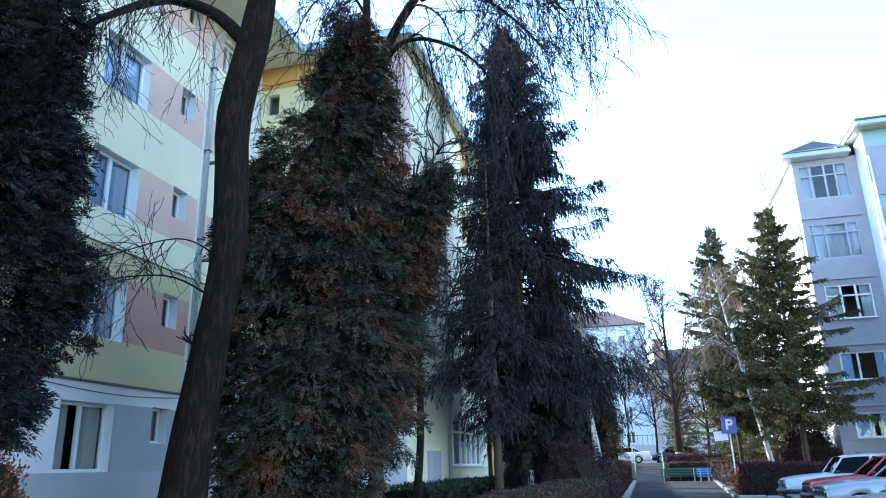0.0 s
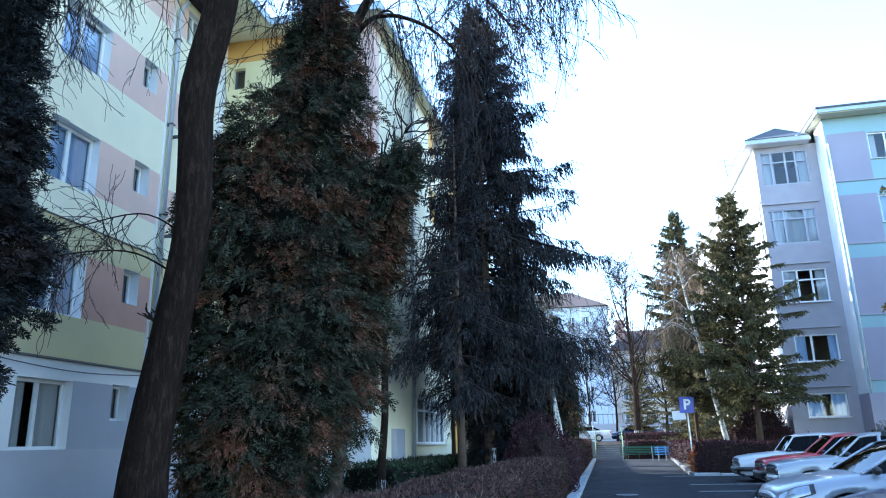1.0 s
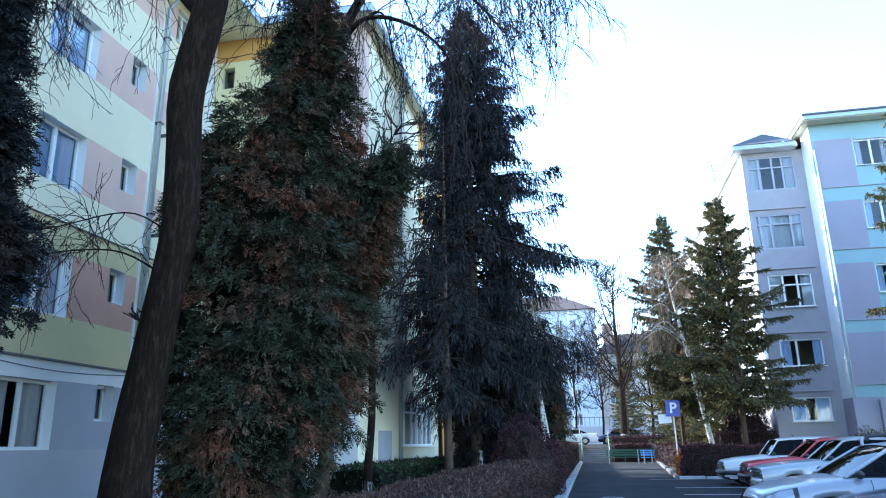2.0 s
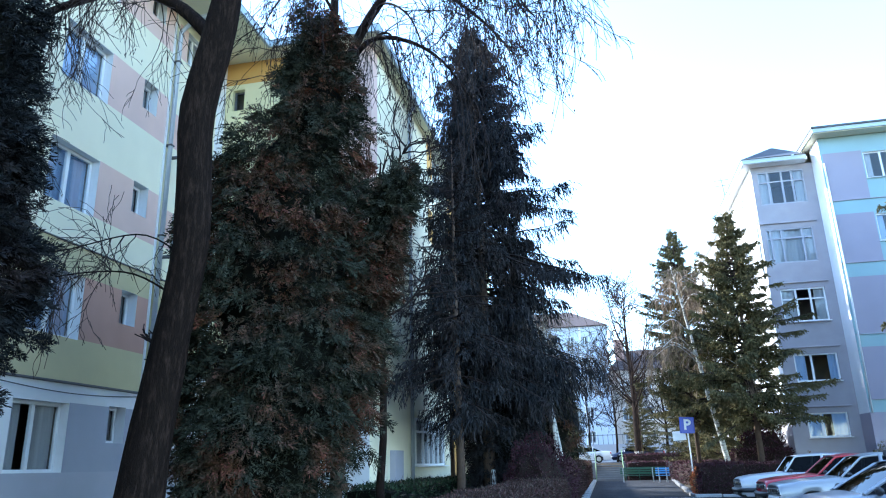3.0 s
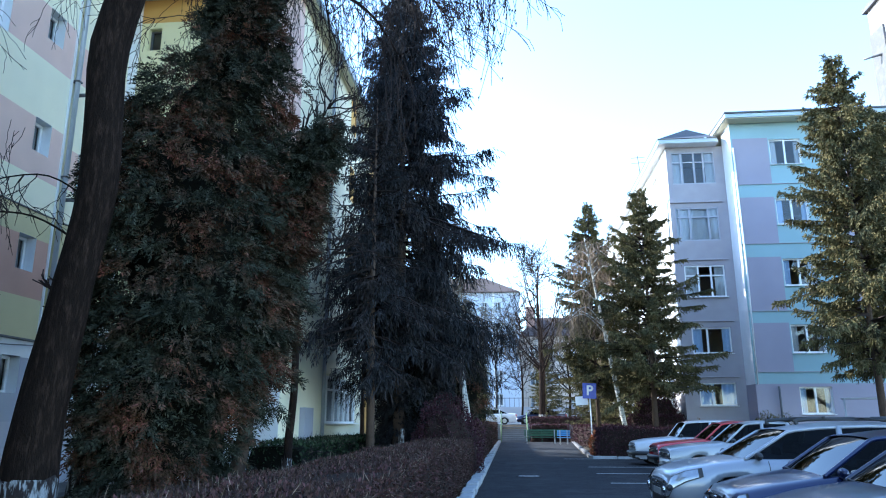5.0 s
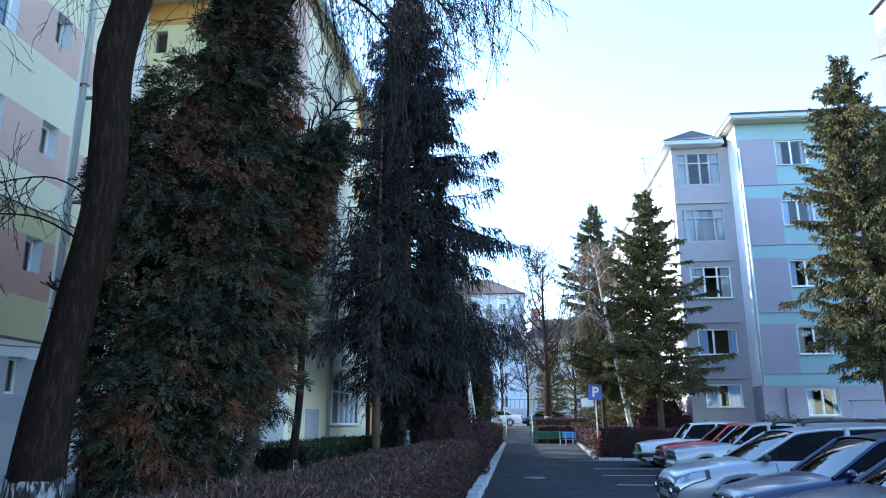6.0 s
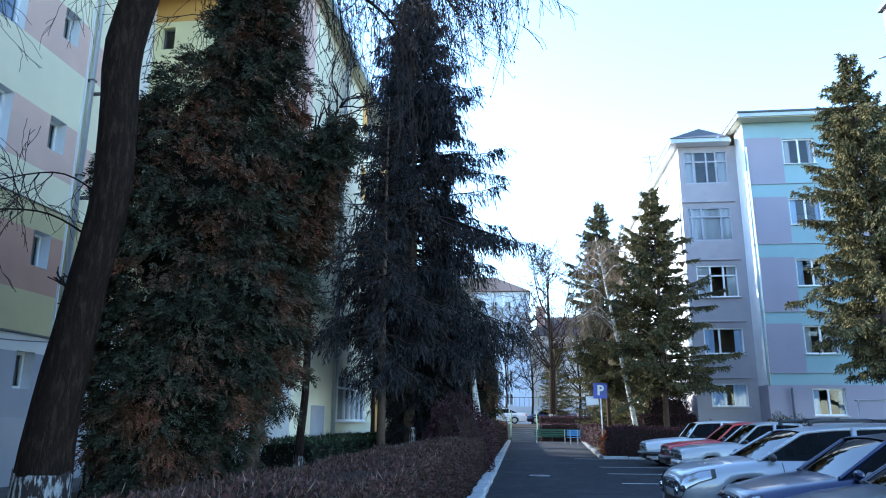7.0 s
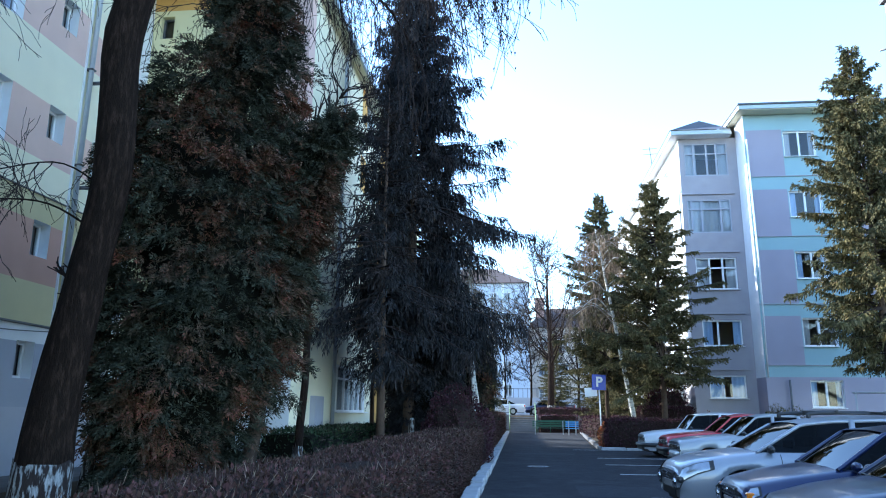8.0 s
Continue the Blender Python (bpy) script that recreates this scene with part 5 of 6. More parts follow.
def lofted(shape):
    xs = sorted({0.0, 0.03, 0.08, 0.15, shape.length, shape.length - 0.04, shape.length - 0.12,
                 *np.linspace(0.2, shape.length - 0.2, 46), *(c + s * (shape.wheel_r + 0.065) * q for c in shape.wheels for s in (-1, 1) for q in (1.0, 0.97, 0.9, 0.78, 0.6, 0.35, 0.1))})
    verts, n = [], 0
    for x in xs:
        ring = shape.section(x)
        full = [(-y, z) for y, z in ring[::-1]] + ring[1:]
        n = len(full)
        verts += [(x, y, z) for y, z in full]
    faces = [(i * n + k, (i + 1) * n + k, (i + 1) * n + k + 1, i * n + k + 1) for i in range(len(xs) - 1) for k in range(n - 1)]
    faces += [tuple(reversed(range(n))), tuple((len(xs) - 1) * n + k for k in range(n))]
    return verts, faces


def wheel_meshes(r, spokes, hub):
    key = ("wheel", r, spokes)
    if key in WINDOWS:
        return WINDOWS[key]
    prof = [(r * 0.62, -0.09), (r * 0.92, -0.095), (r, -0.06), (r, 0.06), (r * 0.92, 0.095), (r * 0.62, 0.09)]
    n = 28
    v = [(p * math.cos(2 * math.pi * k / n), y, p * math.sin(2 * math.pi * k / n)) for k in range(n) for p, y in prof]
    m = len(prof)
    f = [(k * m + j, k * m + (j + 1) % m, ((k + 1) % n) * m + (j + 1) % m, ((k + 1) % n) * m + j) for k in range(n) for j in range(m)]
    tyre = mesh_of("tyre", v, f, RUBBER, smooth=True)
    bm = bmesh.new()
    bmesh.ops.create_cone(bm, cap_ends=True, segments=24, radius1=r * 0.62, radius2=r * 0.62, depth=0.06, matrix=pose(0, 0.03, 0, 90))
    for i in range(spokes):
        a = 2 * math.pi * i / spokes
        bmesh.ops.create_cube(bm, size=1, matrix=Matrix.Rotation(a, 4, "Y") @ Matrix.LocRotScale((r * 0.32, -0.045, 0), None, (r * 0.60, 0.04, r * 0.13)))
        bmesh.ops.create_cube(bm, size=1, matrix=Matrix.Rotation(a, 4, "Y") @ Matrix.LocRotScale((r * 0.32, 0.065, 0), None, (r * 0.60, 0.02, r * 0.13)))
    rim = bpy.data.meshes.new("rim")
    bm.to_mesh(rim)
    bm.free()
    rim.materials.append(hub)
    WINDOWS[key] = (tyre, rim)
    return tyre, rim


def strip(bm, pts, size):
    v, f = tubes([(pts, [size] * len(pts))], 10)
    vs = [bm.verts.new(p) for p in v]
    for q in f:
        bm.faces.new([vs[i] for i in q]).smooth = True


def sheet(name, pts, mat, parent, bow=0.0):
    """A bowed pane between four corners."""
    a, b, c, d = (Vector(p) for p in pts)
    n = (b - a).cross(d - a).normalized()
    k = 6
    verts, faces = [], []
    for i in range(k + 1):
        for j in range(k + 1):
            s, t = i / k, j / k
            p = a.lerp(b, s).lerp(d.lerp(c, s), t)
            verts.append(p + n * bow * math.sin(math.pi * s) * (0.4 + 0.6 * math.sin(math.pi * t)))
    w = k + 1
    faces = [(i * w + j, (i + 1) * w + j, (i + 1) * w + j + 1, i * w + j + 1) for i in range(k) for j in range(k)]
    ob = part_mesh(name, mesh_of(name, verts, faces, mat, smooth=True), parent)
    return ob


def square_lamp(c, s, hw, lw, lh, hz, sweep):
    """A rounded oblong headlight in the flat front of an older car."""
    rows = (min(s * (hw - 0.02), s * (hw - 0.02 - lw)), max(s * (hw - 0.02), s * (hw - 0.02 - lw)))
    mid = Vector((0.10, (rows[0] + rows[1]) / 2, hz))
    bm = bmesh.new()
    bmesh.ops.create_uvsphere(bm, u_segments=16, v_segments=10, radius=1.0, matrix=Matrix.LocRotScale(mid, Euler((0, 0, radians(s * sweep))), (0.125, lw / 2, lh / 2)))
    for q in bm.verts:
        d = q.co - mid
        d.y = math.copysign(abs(d.y / (lw / 2)) ** 0.55 * lw / 2, d.y)
        d.z = math.copysign(abs(d.z / (lh / 2)) ** 0.6 * lh / 2, d.z)
        q.co = mid + d
    for q in bm.faces:
        q.smooth = True
    hl = part("headlight", bm, LAMPGLASS, c, "clear glass headlight")
    part("lamp_rim", boxes((-0.012, 0.10, rows[0] - 0.012, rows[1] + 0.012, hz - lh / 2 - 0.014, hz - lh / 2 + 0.01), bevel=0.004), TRIM, hl)


def wrapped_lamp(c, shape, s, hw, lw, lh, back):
    """A swept headlight that follows the corner of the body from the grille back along the wing."""
    def at(u, v, off):
        if u < 0.5:
            x, y = -0.02, hw - lw + lw * u / 0.5
        else:
            x = back * (u - 0.5) / 0.5
            y = None
        top = shape.deck(max(x, 0.0)) - 0.035
        z = top - lh * (1.0 - 0.55 * max(0.0, u - 0.35)) * (1 - v)
        if y is None:
            y = shape.side_y(max(x, 0.005), z)
            if x < 0.12:
                y = y * (x / 0.12) + hw * (1 - x / 0.12)
            x, y = x - off * 0.5, y + off
        else:
            x -= off
        return (x, s * y, z)

    def skin(off, grow):
        us = [-grow + (1 + 2 * grow) * i / 16 for i in range(17)]
        vs = [-grow * 2 + (1 + 3 * grow) * j / 5 for j in range(6)]
        v = [at(u, w, off) for u in us for w in vs]
        f = [(i * 6 + j, (i + 1) * 6 + j, (i + 1) * 6 + j + 1, i * 6 + j + 1) for i in range(16) for j in range(5)]
        return v, f
    hl = part_mesh("headlight", mesh_of("headlight", *skin(0.016, 0.0), LAMPGLASS, smooth=True), c, "clear swept headlight")
    part_mesh("lamp_rim", mesh_of("lamp_rim", *skin(0.008, 0.07), TRIM, smooth=True), hl)
    for u in (0.22, 0.52):
        bm = bmesh.new()
        bmesh.ops.create_icosphere(bm, subdivisions=2, radius=lh * 0.30, matrix=Matrix.Translation(at(u, 0.5, 0.004)))
        part("reflector", bm, CHROME if u < 0.5 else TRIM, hl)


def car(nose_x, y, shape, paint, label, style, turn=0.0):
    c = thing("car", nose_x, y, 0, label, "car", "cars parked nose to the lane")
    c.rotation_euler = (0, 0, radians(turn))
    part_mesh("body", mesh_of("body", *lofted(shape), paint, smooth=True), c)
    L, H = shape.length, shape.height
    part("underbody", boxes((0.10, L - 0.10, -shape.width * 0.34, shape.width * 0.34, 0.18, 0.5)), TRIM, c)
    # cabin: windscreen foot, roof front, roof rear, rear glass foot
    ax, bx, cx, dx = shape.cabin
    belt = shape.deck(ax) - 0.01
    rear_belt = shape.deck(dx) - 0.01
    wb, wt = shape.width / 2 * 0.90, shape.width / 2 * 0.72
    roof_z, brow = H - 0.06, style.get("brow", 0.04)

    def roof_at(x):
        q = min(1.0, max(0.0, (x - bx) / (0.45 * (cx - bx))))
        return roof_z - brow * (1 - q) ** 2
    lowz = shape.deck((bx + cx) / 2) + 0.005
    A, Bp, Cp, D = (ax, wb * 0.93, belt), (bx, wt, roof_z - brow), (cx, wt * 0.97, roof_z - 0.02), (dx, wb * 0.92, rear_belt)

    def mir(p):
        return (p[0], -p[1], p[2])
    sheet("windscreen", [mir(A), A, Bp, mir(Bp)], CARGLASS, c, -0.07)
    sheet("rear_window", [mir(D), D, Cp, mir(Cp)], CARGLASS, c, 0.05)
    posts = style.get("posts", (0.42, 0.72))
    cuts = [0.0, *posts, 1.0]
    for s in (1, -1):
        for q0, q1 in zip(cuts, cuts[1:]):
            def low(q):
                x = ax + (dx - ax) * q
                return (x, s * wb * (0.94 + 0.06 * math.sin(math.pi * q)), belt + (rear_belt - belt) * q)

            def high(q):
                x = ax + (dx - ax) * q
                if x < bx:
                    f = (x - ax) / (bx - ax)
                    return (x, s * (wb * 0.93 + (wt - wb * 0.93) * f), belt + (roof_z - brow - belt) * f)
                if x > cx:
                    f = (dx - x) / (dx - cx)
                    return (x, s * (wb * 0.92 + (wt * 0.97 - wb * 0.92) * f), rear_belt + (roof_z - 0.02 - rear_belt) * f)
                return (x, s * wt, roof_at(x))
            top = [high(q) for q in np.linspace(q0, q1, 9)]
            bot = [low(q) for q in np.linspace(q0, q1, 9)]
            v = top + bot
            f = [(i, i + 1, i + 10, i + 9) for i in range(8)]
            part_mesh("side_window", mesh_of("side_window", v, f, SIDEGLASS), c)
        bm = bmesh.new()
        line = [(A[0], s * A[1], A[2]), (Bp[0], s * Bp[1], Bp[2]), (Cp[0], s * Cp[1], Cp[2]), (D[0], s * D[1], D[2])]
        run = []
        for p0, p1 in zip(line, line[1:]):
            run += [tuple(np.array(p0) + (np.array(p1) - np.array(p0)) * q) for q in (0.04, 0.2, 0.5, 0.96)]
        run = [(x, y_, roof_at(x)) if bx < x < cx - 0.2 else (x, y_, z_) for x, y_, z_ in run]
        strip(bm, [line[0], *run, line[-1]], 0.026)
        part("roof_pillar", bm, paint, c)
        for q in posts:
            x = ax + (dx - ax) * q
            lo = (x, s * wb * 0.995, belt + (rear_belt - belt) * q)
            hi = (min(x + 0.06, cx), s * (wt + 0.005), roof_at(min(x + 0.06, cx)))
            bm = bmesh.new()
            strip(bm, [lo, hi], 0.042)
            part("door_pillar", bm, style.get("post_mat", paint), c)
        # mirrors
        bm = bmesh.new()
        bmesh.ops.create_icosphere(bm, subdivisions=2, radius=1, matrix=Matrix.LocRotScale((ax + 0.16, s * (wb + 0.07), belt + 0.05), None, (0.055, 0.10, 0.06)))
        part("mirror", bm, style.get("mirror", paint), c)
        # door seams and handles
        for q in (ax + 0.30, ax + (dx - ax) * posts[0] + 0.04, ax + (dx - ax) * posts[-1] + 0.04):
            zs = np.linspace(shape.sill + 0.12, belt - 0.02, 8)
            bm = bmesh.new()
            strip(bm, [(q, s * shape.side_y(q, z), z) for z in zs], 0.006)
            part("door_seam", bm, TRIM, c)
        for q in (ax + (dx - ax) * posts[0] - 0.12, ax + (dx - ax) * posts[-1] - 0.12):
            hy = shape.side_y(q, belt - 0.12)
            part("door_handle", boxes((q - 0.09, q + 0.07, s * hy - 0.012, s * hy + 0.022, belt - 0.15, belt - 0.115), bevel=0.006), style.get("handle", TRIM), c)
        if style.get("strip"):
            xs = np.linspace(0.5, L - 0.5, 24)
            bm = bmesh.new()
            strip(bm, [(x, s * shape.side_y(x, style["strip"]), style["strip"]) for x in xs if all(abs(x - k) > shape.wheel_r + 0.08 for k in shape.wheels)], 0.018)
            part("rub_strip", bm, TRIM, c)
        if style.get("rails"):
            pts = [(bx + 0.15, s * (wt - 0.02), roof_z + 0.03), (bx + 0.3, s * (wt - 0.03), roof_z + 0.10), (cx - 0.3, s * (wt - 0.03), roof_z + 0.10), (cx - 0.1, s * (wt - 0.02), roof_z + 0.03)]
            bm = bmesh.new()
            strip(bm, bezier(pts, 16), 0.028)
            part("roof_rail", bm, TRIM, c, "black roof rail")
    # roof skin, gently crowned
    v, f, k = [], [], 8
    for i in range(k + 1):
        x = bx - 0.02 + (cx - bx + 0.04) * i / k
        for j in range(k + 1):
            t = -1 + 2 * j / k
            v.append((x, t * wt, roof_at(x) + 0.06 * (1 - t * t) * math.sin(math.pi * (0.12 + 0.76 * i / k)) + 0.012))
    w = k + 1
    f = [(i * w + j, (i + 1) * w + j, (i + 1) * w + j + 1, i * w + j + 1) for i in range(k) for j in range(k)]
    part_mesh("roof", mesh_of("roof", v, f, paint, smooth=True), c)
    if style.get("bars"):
        for x in (bx + 0.5, cx - 0.5):
            part("roof_bar", boxes((x, x + 0.05, -wt - 0.02, wt + 0.02, roof_z + 0.11, roof_z + 0.145), bevel=0.008), TRIM, c, "black roof rack bar")
    # interior
    for x in (ax + 1.0, ax + 1.9):
        for yy in (-0.36, 0.36):
            part("seat_back", boxes((x, x + 0.16, yy - 0.24, yy + 0.24, 0.45, belt + 0.22), bevel=0.05), SEAT, c)
    part("dashboard", boxes((ax + 0.12, ax + 0.55, -wb * 0.86, wb * 0.86, belt - 0.25, belt - 0.02), bevel=0.05), SEAT, c)
    wheel_y = shape.width / 2 - 0.12
    part("steering_wheel", boxes((ax + 0.62, ax + 0.66, 0.20 - 0.55, 0.54 - 0.55, belt - 0.14, belt + 0.16), bevel=0.012), SEAT, c)
    # front: headlights, grille, bumper, plate
    hz = style["lamp_z"]
    hw = shape.half(0.06)
    for s in (1, -1):
        lw, lh = style["lamp"]
        if style.get("wrap"):
            wrapped_lamp(c, shape, s, hw, lw, lh, style["wrap"])
        else:
            square_lamp(c, s, hw, lw, lh, hz, style.get("sweep", 4))
        if style.get("amber"):
            y0 = s * (hw + 0.015)
            part("indicator", boxes((0.02, 0.16, min(y0, y0 - s * 0.10), max(y0, y0 - s * 0.07), style["amber"] - 0.045, style["amber"] + 0.045), bevel=0.015), AMBER, c, "amber indicator lens")
    gw = hw - style["lamp"][0] - 0.04
    gr = part("grille", boxes((-0.015, 0.08, -gw, gw, hz - 0.07, hz + 0.06), bevel=0.01), TRIM, c)
    for i in range(3):
        part("grille_bar", boxes((-0.028, 0.0, -gw + 0.02, gw - 0.02, hz - 0.045 + i * 0.04, hz - 0.032 + i * 0.04)), CHROME if style.get("chrome") else TRIM, gr)
    part("badge", boxes((-0.04, -0.015, -0.05, 0.05, hz - 0.03, hz + 0.03), bevel=0.012), CHROME, c)
    bz = style.get("bumper_z", 0.44)
    wide = shape.half(0.12)
    pts = [(0.42, -shape.half(0.42) - 0.012, bz), (0.10, -wide - 0.01, bz), (-0.05, -wide * 0.75, bz), (-0.075, 0, bz), (-0.05, wide * 0.75, bz), (0.10, wide + 0.01, bz), (0.42, shape.half(0.42) + 0.012, bz)]
    bm = bmesh.new()
    strip(bm, bezier(pts, 30), style.get("bumper_r", 0.075))
    if style.get("bumper") is paint:
        for q in bm.verts:
            q.co.x += 0.085
            q.co.z = bz + (q.co.z - bz) * 1.5
    if style.get("wrap"):
        bm.free()
    else:
        part("bumper", bm, style.get("bumper", TRIM), c)
    part("lower_intake", boxes((-0.012 if style.get("wrap") else -0.09, 0.1, -gw * 1.1, gw * 1.1, bz - 0.17, bz - 0.05), bevel=0.015), TRIM, c)
    px = -0.015 if style.get("wrap") else -0.085
    part("number_plate", boxes((px - 0.012, px + 0.005, -0.24, 0.24, bz - 0.045, bz + 0.05), bevel=0.004), PLATE, c, "plain pale plate")
    # rear lamps and bumper
    for s in (1, -1):
        part("tail_lamp", boxes((L - 0.12, L + 0.012, min(s * 0.52, s * 0.74), max(s * 0.52, s * 0.74), 0.66, 0.86), bevel=0.02), material_red, c)
    for sx in shape.wheels:
        for s in (1, -1):
            tyre, rim = wheel_meshes(shape.wheel_r, style.get("spokes", 6), ALLOY)
            w = thing("wheel", sx, s * wheel_y, shape.wheel_r, "", "")
            for key in ("label", "category"):
                if key in w:
                    del w[key]
            w.parent = c
            w.rotation_euler = (0, 0.4 * sx, 0)
            part_mesh("tyre", tyre, w)
            part_mesh("rim", rim, w)
    for yy in (-0.35, 0.25):
        bm = bmesh.new()
        strip(bm, [(ax - 0.03, yy, belt + 0.015), (ax + 0.0, yy + 0.25, belt + 0.022), (ax + 0.03, yy + 0.5, belt + 0.03)], 0.010)
        part("wiper", bm, TRIM, c)
    return c


material_red = material("red_lens", (0.45, 0.02, 0.02), 0.2, vary=0.1, bump=0.0, coat=0.8)
OLD_HATCH = Shape(4.25, 1.62, 1.53, [(0, 0.74), (0.06, 0.80), (0.5, 0.88), (1.45, 0.96), (2.4, 0.97), (4.2, 0.96), (4.25, 0.90)], (1.42, 1.80, 3.75, 4.15), (0.72, 3.16), 0.29, square=1)
OLD_SEDAN = Shape(4.35, 1.63, 1.49, [(0, 0.74), (0.06, 0.80), (0.5, 0.87), (1.45, 0.95), (3.3, 0.97), (3.6, 0.97), (4.3, 0.92), (4.35, 0.87)], (1.44, 1.98, 3.05, 3.58), (0.72, 3.18), 0.29, square=1)
WAGON = Shape(4.52, 1.76, 1.45, [(0, 0.62), (0.06, 0.72), (0.25, 0.80), (0.7, 0.89), (1.2, 0.95), (2.4, 0.97), (4.3, 1.00), (4.52, 0.96)], (1.10, 1.78, 4.05, 4.42), (0.88, 3.58), 0.32)
SALOON = Shape(4.5, 1.72, 1.36, [(0, 0.58), (0.08, 0.68), (0.5, 0.78), (1.15, 0.89), (2.4, 0.92), (3.6, 0.95), (4.4, 0.93), (4.5, 0.88)], (1.00, 1.58, 3.00, 3.75), (0.84, 3.44), 0.31)
SILVER = car_paint("silver_car_paint", (0.29, 0.305, 0.34), 0.25)
WHITE = car_paint("white_car_paint", (0.52, 0.53, 0.55), 0.0)
GREYWHITE = car_paint("greyish_white_car_paint", (0.30, 0.315, 0.335), 0.2)
RED = car_paint("red_car_paint", (0.42, 0.02, 0.03), 0.1)
BLUE = car_paint("blue_car_paint", (0.007, 0.014, 0.060), 0.3)
NAVY = car_paint("navy_car_paint", (0.006, 0.011, 0.042), 0.3)
OLD = dict(lamp=(0.26, 0.16), lamp_z=0.63, bumper_z=0.42, bumper_r=0.07, handle=TRIM, mirror=TRIM, strip=0.60, spokes=8)
car(4.35, 26.9, OLD_HATCH, WHITE, "white old estate car parked nose to the lane", dict(OLD, bumper=TRIM))
car(4.47, 23.6, OLD_SEDAN, RED, "red old saloon car parked nose to the lane", dict(OLD, bumper=TRIM))
car(4.1, 20.2, OLD_SEDAN, GREYWHITE, "greyish white old saloon car parked nose to the lane", dict(OLD, bumper=GREYWHITE))
car(2.27, 11.75, WAGON, SILVER, "silver estate car with black roof rails", dict(lamp=(0.26, 0.17), wrap=0.42, lamp_z=0.56, bumper=SILVER, bumper_z=0.44, bumper_r=0.10, rails=True, bars=True, posts=(0.40, 0.70), brow=0.07, spokes=5, chrome=True, handle=SILVER, mirror=TRIM))
car(2.52, 9.4, SALOON, BLUE, "blue saloon car with amber indicators", dict(lamp=(0.34, 0.13), wrap=0.16, lamp_z=0.56, amber=0.56, bumper=BLUE, bumper_z=0.44, bumper_r=0.09, spokes=5, chrome=True, handle=BLUE), turn=-3)
car(2.40, 7.4, SALOON, NAVY, "dark blue saloon car", dict(lamp=(0.34, 0.14), wrap=0.22, lamp_z=0.56, bumper=NAVY, bumper_z=0.40, bumper_r=0.09, spokes=7, handle=NAVY), turn=-4)
far = car(-3.9, 65.0, SALOON, WHITE, "white car on the upper terrace", dict(lamp=(0.36, 0.15), lamp_z=0.66, bumper=WHITE, spokes=5))
far.location.z = 1.32
far = car(0.6, 67.0, SALOON, NAVY, "dark blue car on the upper terrace", dict(lamp=(0.36, 0.15), lamp_z=0.66, bumper=NAVY, spokes=5))
far.location.z = 1.32
far = car(7.0, 46.0, OLD_HATCH, WHITE, "white van-like car behind the hedge", dict(OLD, bumper=TRIM))
far.scale = (1, 1, 1.25)


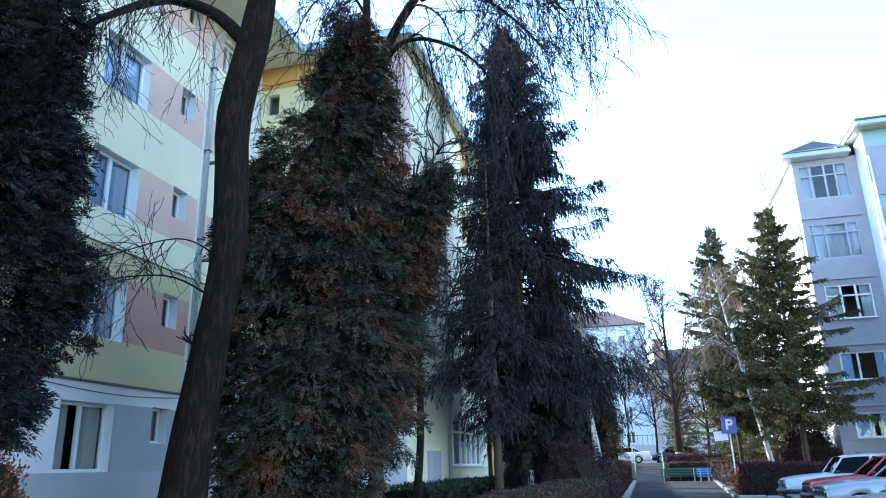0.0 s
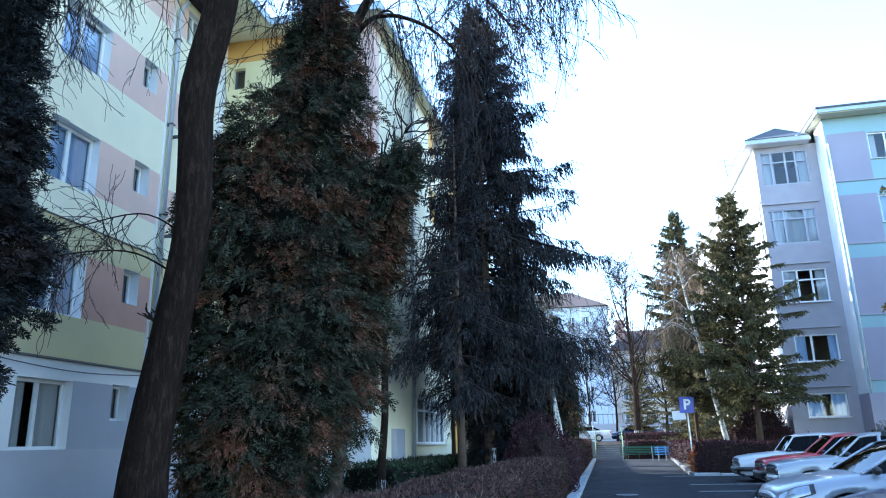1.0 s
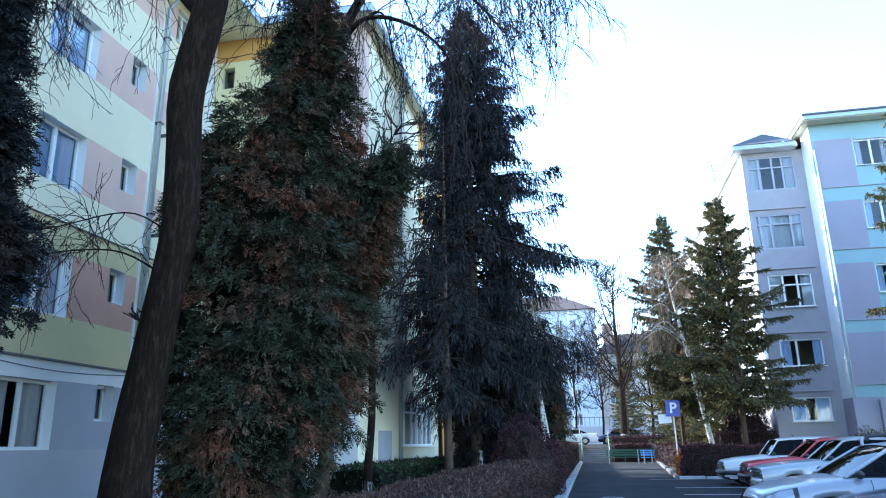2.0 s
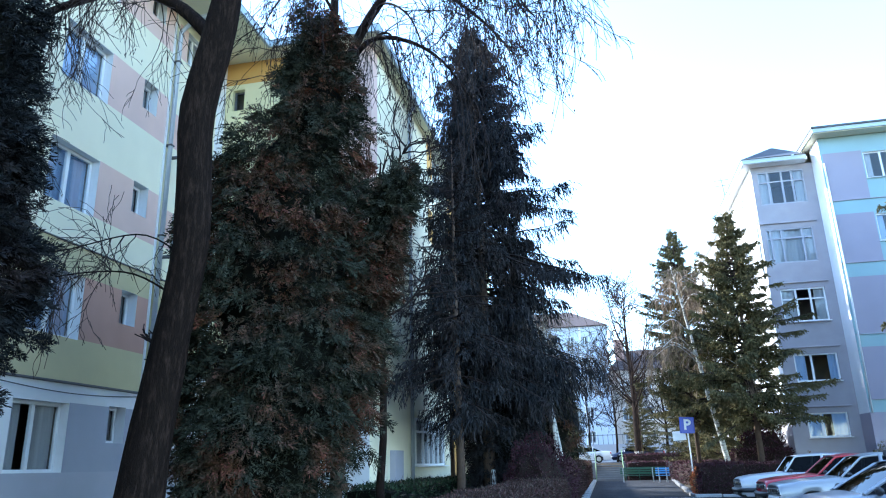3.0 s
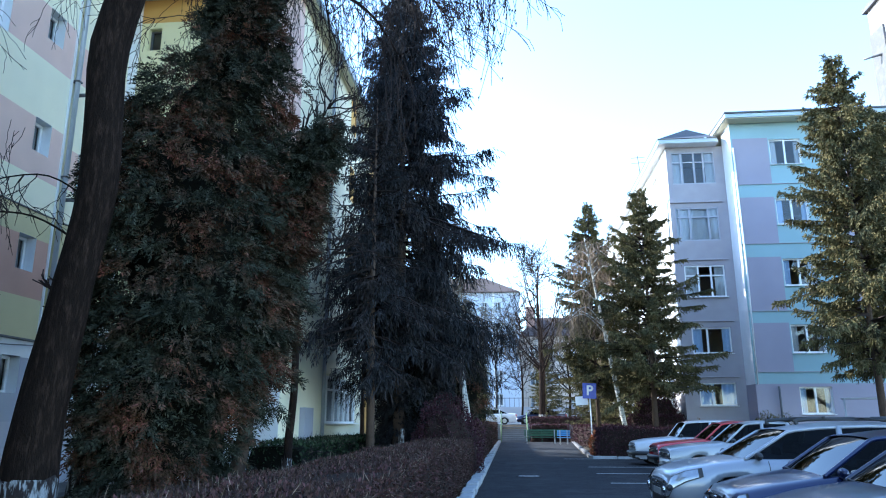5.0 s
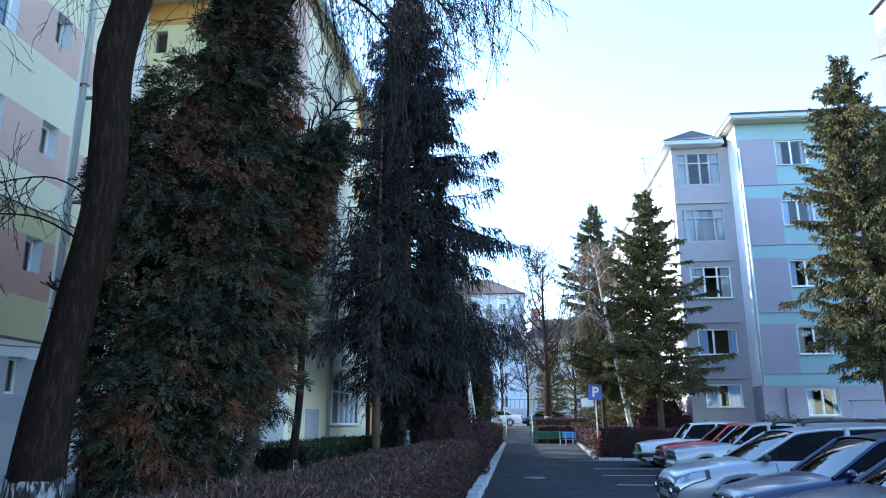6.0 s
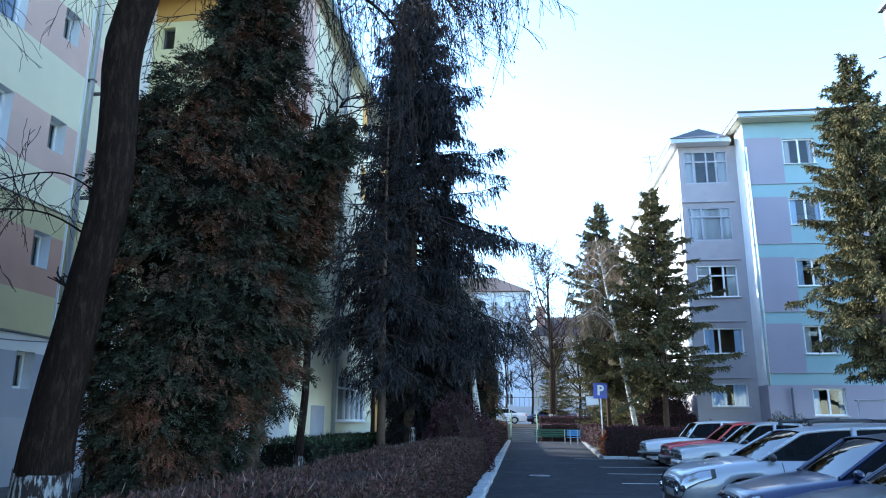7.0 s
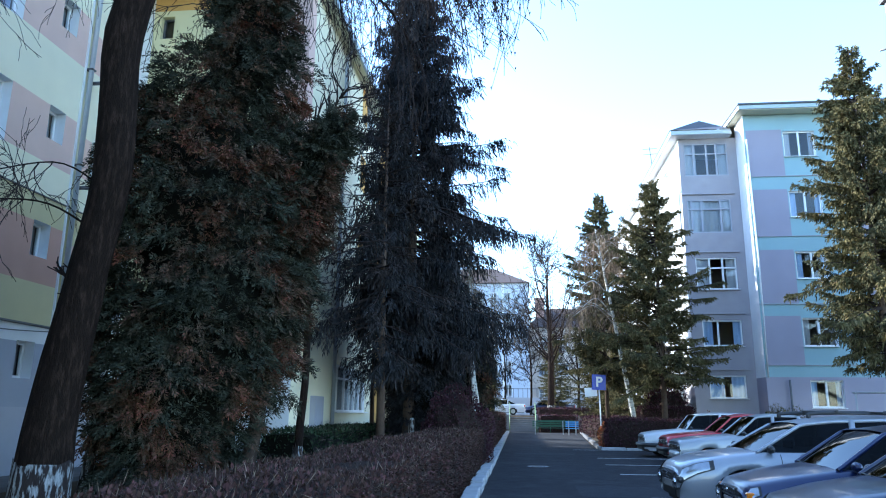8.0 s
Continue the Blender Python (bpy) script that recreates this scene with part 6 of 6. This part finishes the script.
# ---- hedges and bushes ----
def hedge(name, x0, x1, y0, y1, z1, leaf, count, label, leaf_len=0.07, core="hedgecore", sticks=0.25, jag=0.10):
    """Clipped hedge: an inner block of twigs with leaves and sticks standing out of its sides and top."""
    cx, cy = (x0 + x1) / 2, (y0 + y1) / 2
    t = thing(name, cx, cy, 0, label, "hedge")
    hx, hy = (x1 - x0) / 2, (y1 - y0) / 2
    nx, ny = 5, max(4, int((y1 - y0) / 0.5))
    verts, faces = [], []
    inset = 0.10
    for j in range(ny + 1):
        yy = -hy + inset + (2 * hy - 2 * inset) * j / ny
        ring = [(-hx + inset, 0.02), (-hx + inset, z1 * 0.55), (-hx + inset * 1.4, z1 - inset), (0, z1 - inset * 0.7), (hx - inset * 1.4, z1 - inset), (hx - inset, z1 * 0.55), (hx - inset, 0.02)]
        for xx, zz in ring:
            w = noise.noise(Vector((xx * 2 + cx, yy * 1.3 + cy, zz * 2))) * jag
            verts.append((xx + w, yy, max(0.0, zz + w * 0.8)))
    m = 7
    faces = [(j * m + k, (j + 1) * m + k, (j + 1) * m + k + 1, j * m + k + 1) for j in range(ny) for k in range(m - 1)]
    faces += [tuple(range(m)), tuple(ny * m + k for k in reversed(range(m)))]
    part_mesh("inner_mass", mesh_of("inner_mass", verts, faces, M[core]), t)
    r = np.random.default_rng(int(abs(y0 * 31 + x0 * 7)) + 5)
    area = np.array([2 * hx * 2 * hy, z1 * 2 * hy, z1 * 2 * hy, z1 * 2 * hx, z1 * 2 * hx])
    side = r.choice(5, size=count, p=area / area.sum())
    a, b = r.uniform(-1, 1, count), r.uniform(0, 1, count)
    yy = r.uniform(-1, 1, count) * hy
    pos = np.empty((count, 3))
    nrm = np.zeros((count, 3))
    pos[:] = np.stack([a * hx, yy, np.full(count, z1)], axis=1)
    nrm[:, 2] = 1
    for s, sx in ((1, -1), (2, 1)):
        k = side == s
        pos[k] = np.stack([np.full(k.sum(), sx * hx), yy[k], b[k] * z1], axis=1)
        nrm[k] = (sx, 0, 0)
    for s, sy in ((3, -1), (4, 1)):
        k = side == s
        pos[k] = np.stack([a[k] * hx, np.full(k.sum(), sy * hy), b[k] * z1], axis=1)
        nrm[k] = (0, sy, 0)
    wave = np.array([noise.noise(Vector((p[0] * 1.4 + cx, p[1] * 1.4 + cy, p[2] * 1.4))) for p in pos])
    pos += nrm * (wave * jag - np.abs(r.normal(0, 0.06, count)))[:, None]
    axis = nrm * r.uniform(0.1, 1.0, (count, 1)) + r.normal(0, 0.6, (count, 3)) + np.array([0, 0, 0.25])
    stick = r.uniform(size=count) < sticks
    ln = np.where(stick, r.uniform(1.2, 2.6, count), r.uniform(0.6, 1.2, count)) * leaf_len
    wd = np.where(stick, leaf_len * 0.09, ln * 0.55)
    # a fifth of the sticks is straw-coloured: painted highlights of twigs catching light
    me = blades("leaf_mass", pos, axis, ln, wd, [M[leaf], M["twig"], M["birchtwig"]], stick.astype(int) * r.choice([1, 1, 1, 1, 2], count))
    tagged(part_mesh("leaf_mass", me, t), kind="stuff")
    return t


def bush(name, x, y, z, rx, ry, rz, leaf, count, label, leaf_len=0.10, core="hedgecore", category="bush"):
    """A rounded bush of leaves and sticks round an uneven inner mass."""
    t = thing(name, x, y, z, label, category)
    r = np.random.default_rng(int(abs(x * 17 + y * 5)) + 9)
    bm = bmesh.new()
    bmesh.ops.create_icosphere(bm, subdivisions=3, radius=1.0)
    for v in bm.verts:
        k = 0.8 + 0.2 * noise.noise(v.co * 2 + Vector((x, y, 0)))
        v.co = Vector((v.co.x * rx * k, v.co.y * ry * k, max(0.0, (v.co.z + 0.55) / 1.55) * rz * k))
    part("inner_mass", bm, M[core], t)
    d = r.normal(size=(count, 3))
    d /= np.linalg.norm(d, axis=1)[:, None]
    k = np.array([0.95 + 0.22 * noise.noise(Vector(q) * 2.2 + Vector((x, y, 0))) for q in d]) - np.abs(r.normal(0, 0.07, count))
    pos = np.stack([d[:, 0] * rx * k, d[:, 1] * ry * k, np.maximum(0.02, (d[:, 2] + 0.55) / 1.55 * rz * k)], axis=1)
    axis = d + r.normal(0, 0.6, (count, 3)) + np.array([0, 0, 0.3])
    stick = r.uniform(size=count) < 0.25
    ln = np.where(stick, 2.0, 1.0) * r.uniform(0.6, 1.2, count) * leaf_len
    # straw-coloured sticks again paint in the light caught by twigs
    me = blades("leaf_mass", pos, axis, ln, np.where(stick, leaf_len * 0.08, ln * 0.5), [M[leaf], M["twig"], M["birchtwig"]], stick.astype(int) * r.choice([1, 1, 1, 1, 2], count))
    tagged(part_mesh("leaf_mass", me, t), kind="stuff")
    return t


hedge("hedge", -2.35, -1.02, 2.2, 20.5, 1.0, "hedgeleaf", 90000, "clipped brown winter hedge beside the kerb", 0.045, sticks=0.4)
hedge("hedge", -1.95, -1.0, 23.2, 57.5, 1.45, "hedgeleaf", 26000, "taller brown winter hedge beside the kerb", 0.09)
bush("rounded_bush", -1.74, 20.7, 0, 1.0, 1.0, 2.25, "maroon", 12000, "maroon rounded barberry bush in the hedge", 0.07)
hedge("hedge", -6.0, -4.6, 16.2, 42.0, 1.0, "boxgreen", 22000, "dark evergreen hedge at the building foot", 0.09, core="thujacore")
hedge("hedge", 3.7, 12.0, 31.6, 32.5, 1.25, "maroon", 16000, "dark maroon hedge behind the parking kerb", 0.09)
hedge("hedge", 5.9, 8.5, 36.4, 37.1, 1.8, "maroon", 7000, "dark bare hedge at the building corner", 0.10)
hedge("hedge", 4.6, 5.8, 34.0, 56.0, 1.3, "maroon", 9000, "dark maroon hedge beside the lane", 0.11)
hedge("hedge", 1.6, 12.0, 60.8, 62.0, 1.9, "maroon", 9000, "dark bare hedge on the terrace edge", 0.14)
hedge("hedge", 1.6, 4.6, 57.9, 58.7, 1.35, "maroon", 3000, "dark bare hedge behind the green bench", 0.12)
bush("dry_bush", 3.95, 33.0, 0, 0.45, 0.45, 1.25, "russet", 2500, "russet dry bush beside the sign", 0.10)
bush("dry_bush", 14.6, 28.4, 0, 0.8, 0.8, 1.9, "russet", 3000, "russet dry bush under the spruce", 0.10)
bush("bare_shrub", 7.5, 37.9, 0, 1.3, 0.8, 3.3, "maroon", 7000, "tall dark leafless shrub at the building corner", 0.12)
bush("dry_bush", 8.6, 34.6, 0, 0.6, 0.6, 1.5, "russet", 2000, "russet dry bush at the building foot", 0.10)
bush("green_shrub", 12.0, 34.6, 0, 1.2, 0.6, 1.9, "litspruce", 3000, "low green shrub at the building foot", 0.12)
bush("red_shrub", -9.9, 9.4, 0, 0.5, 0.7, 2.0, "russet", 4000, "reddish leafed shrub at the building foot", 0.08)
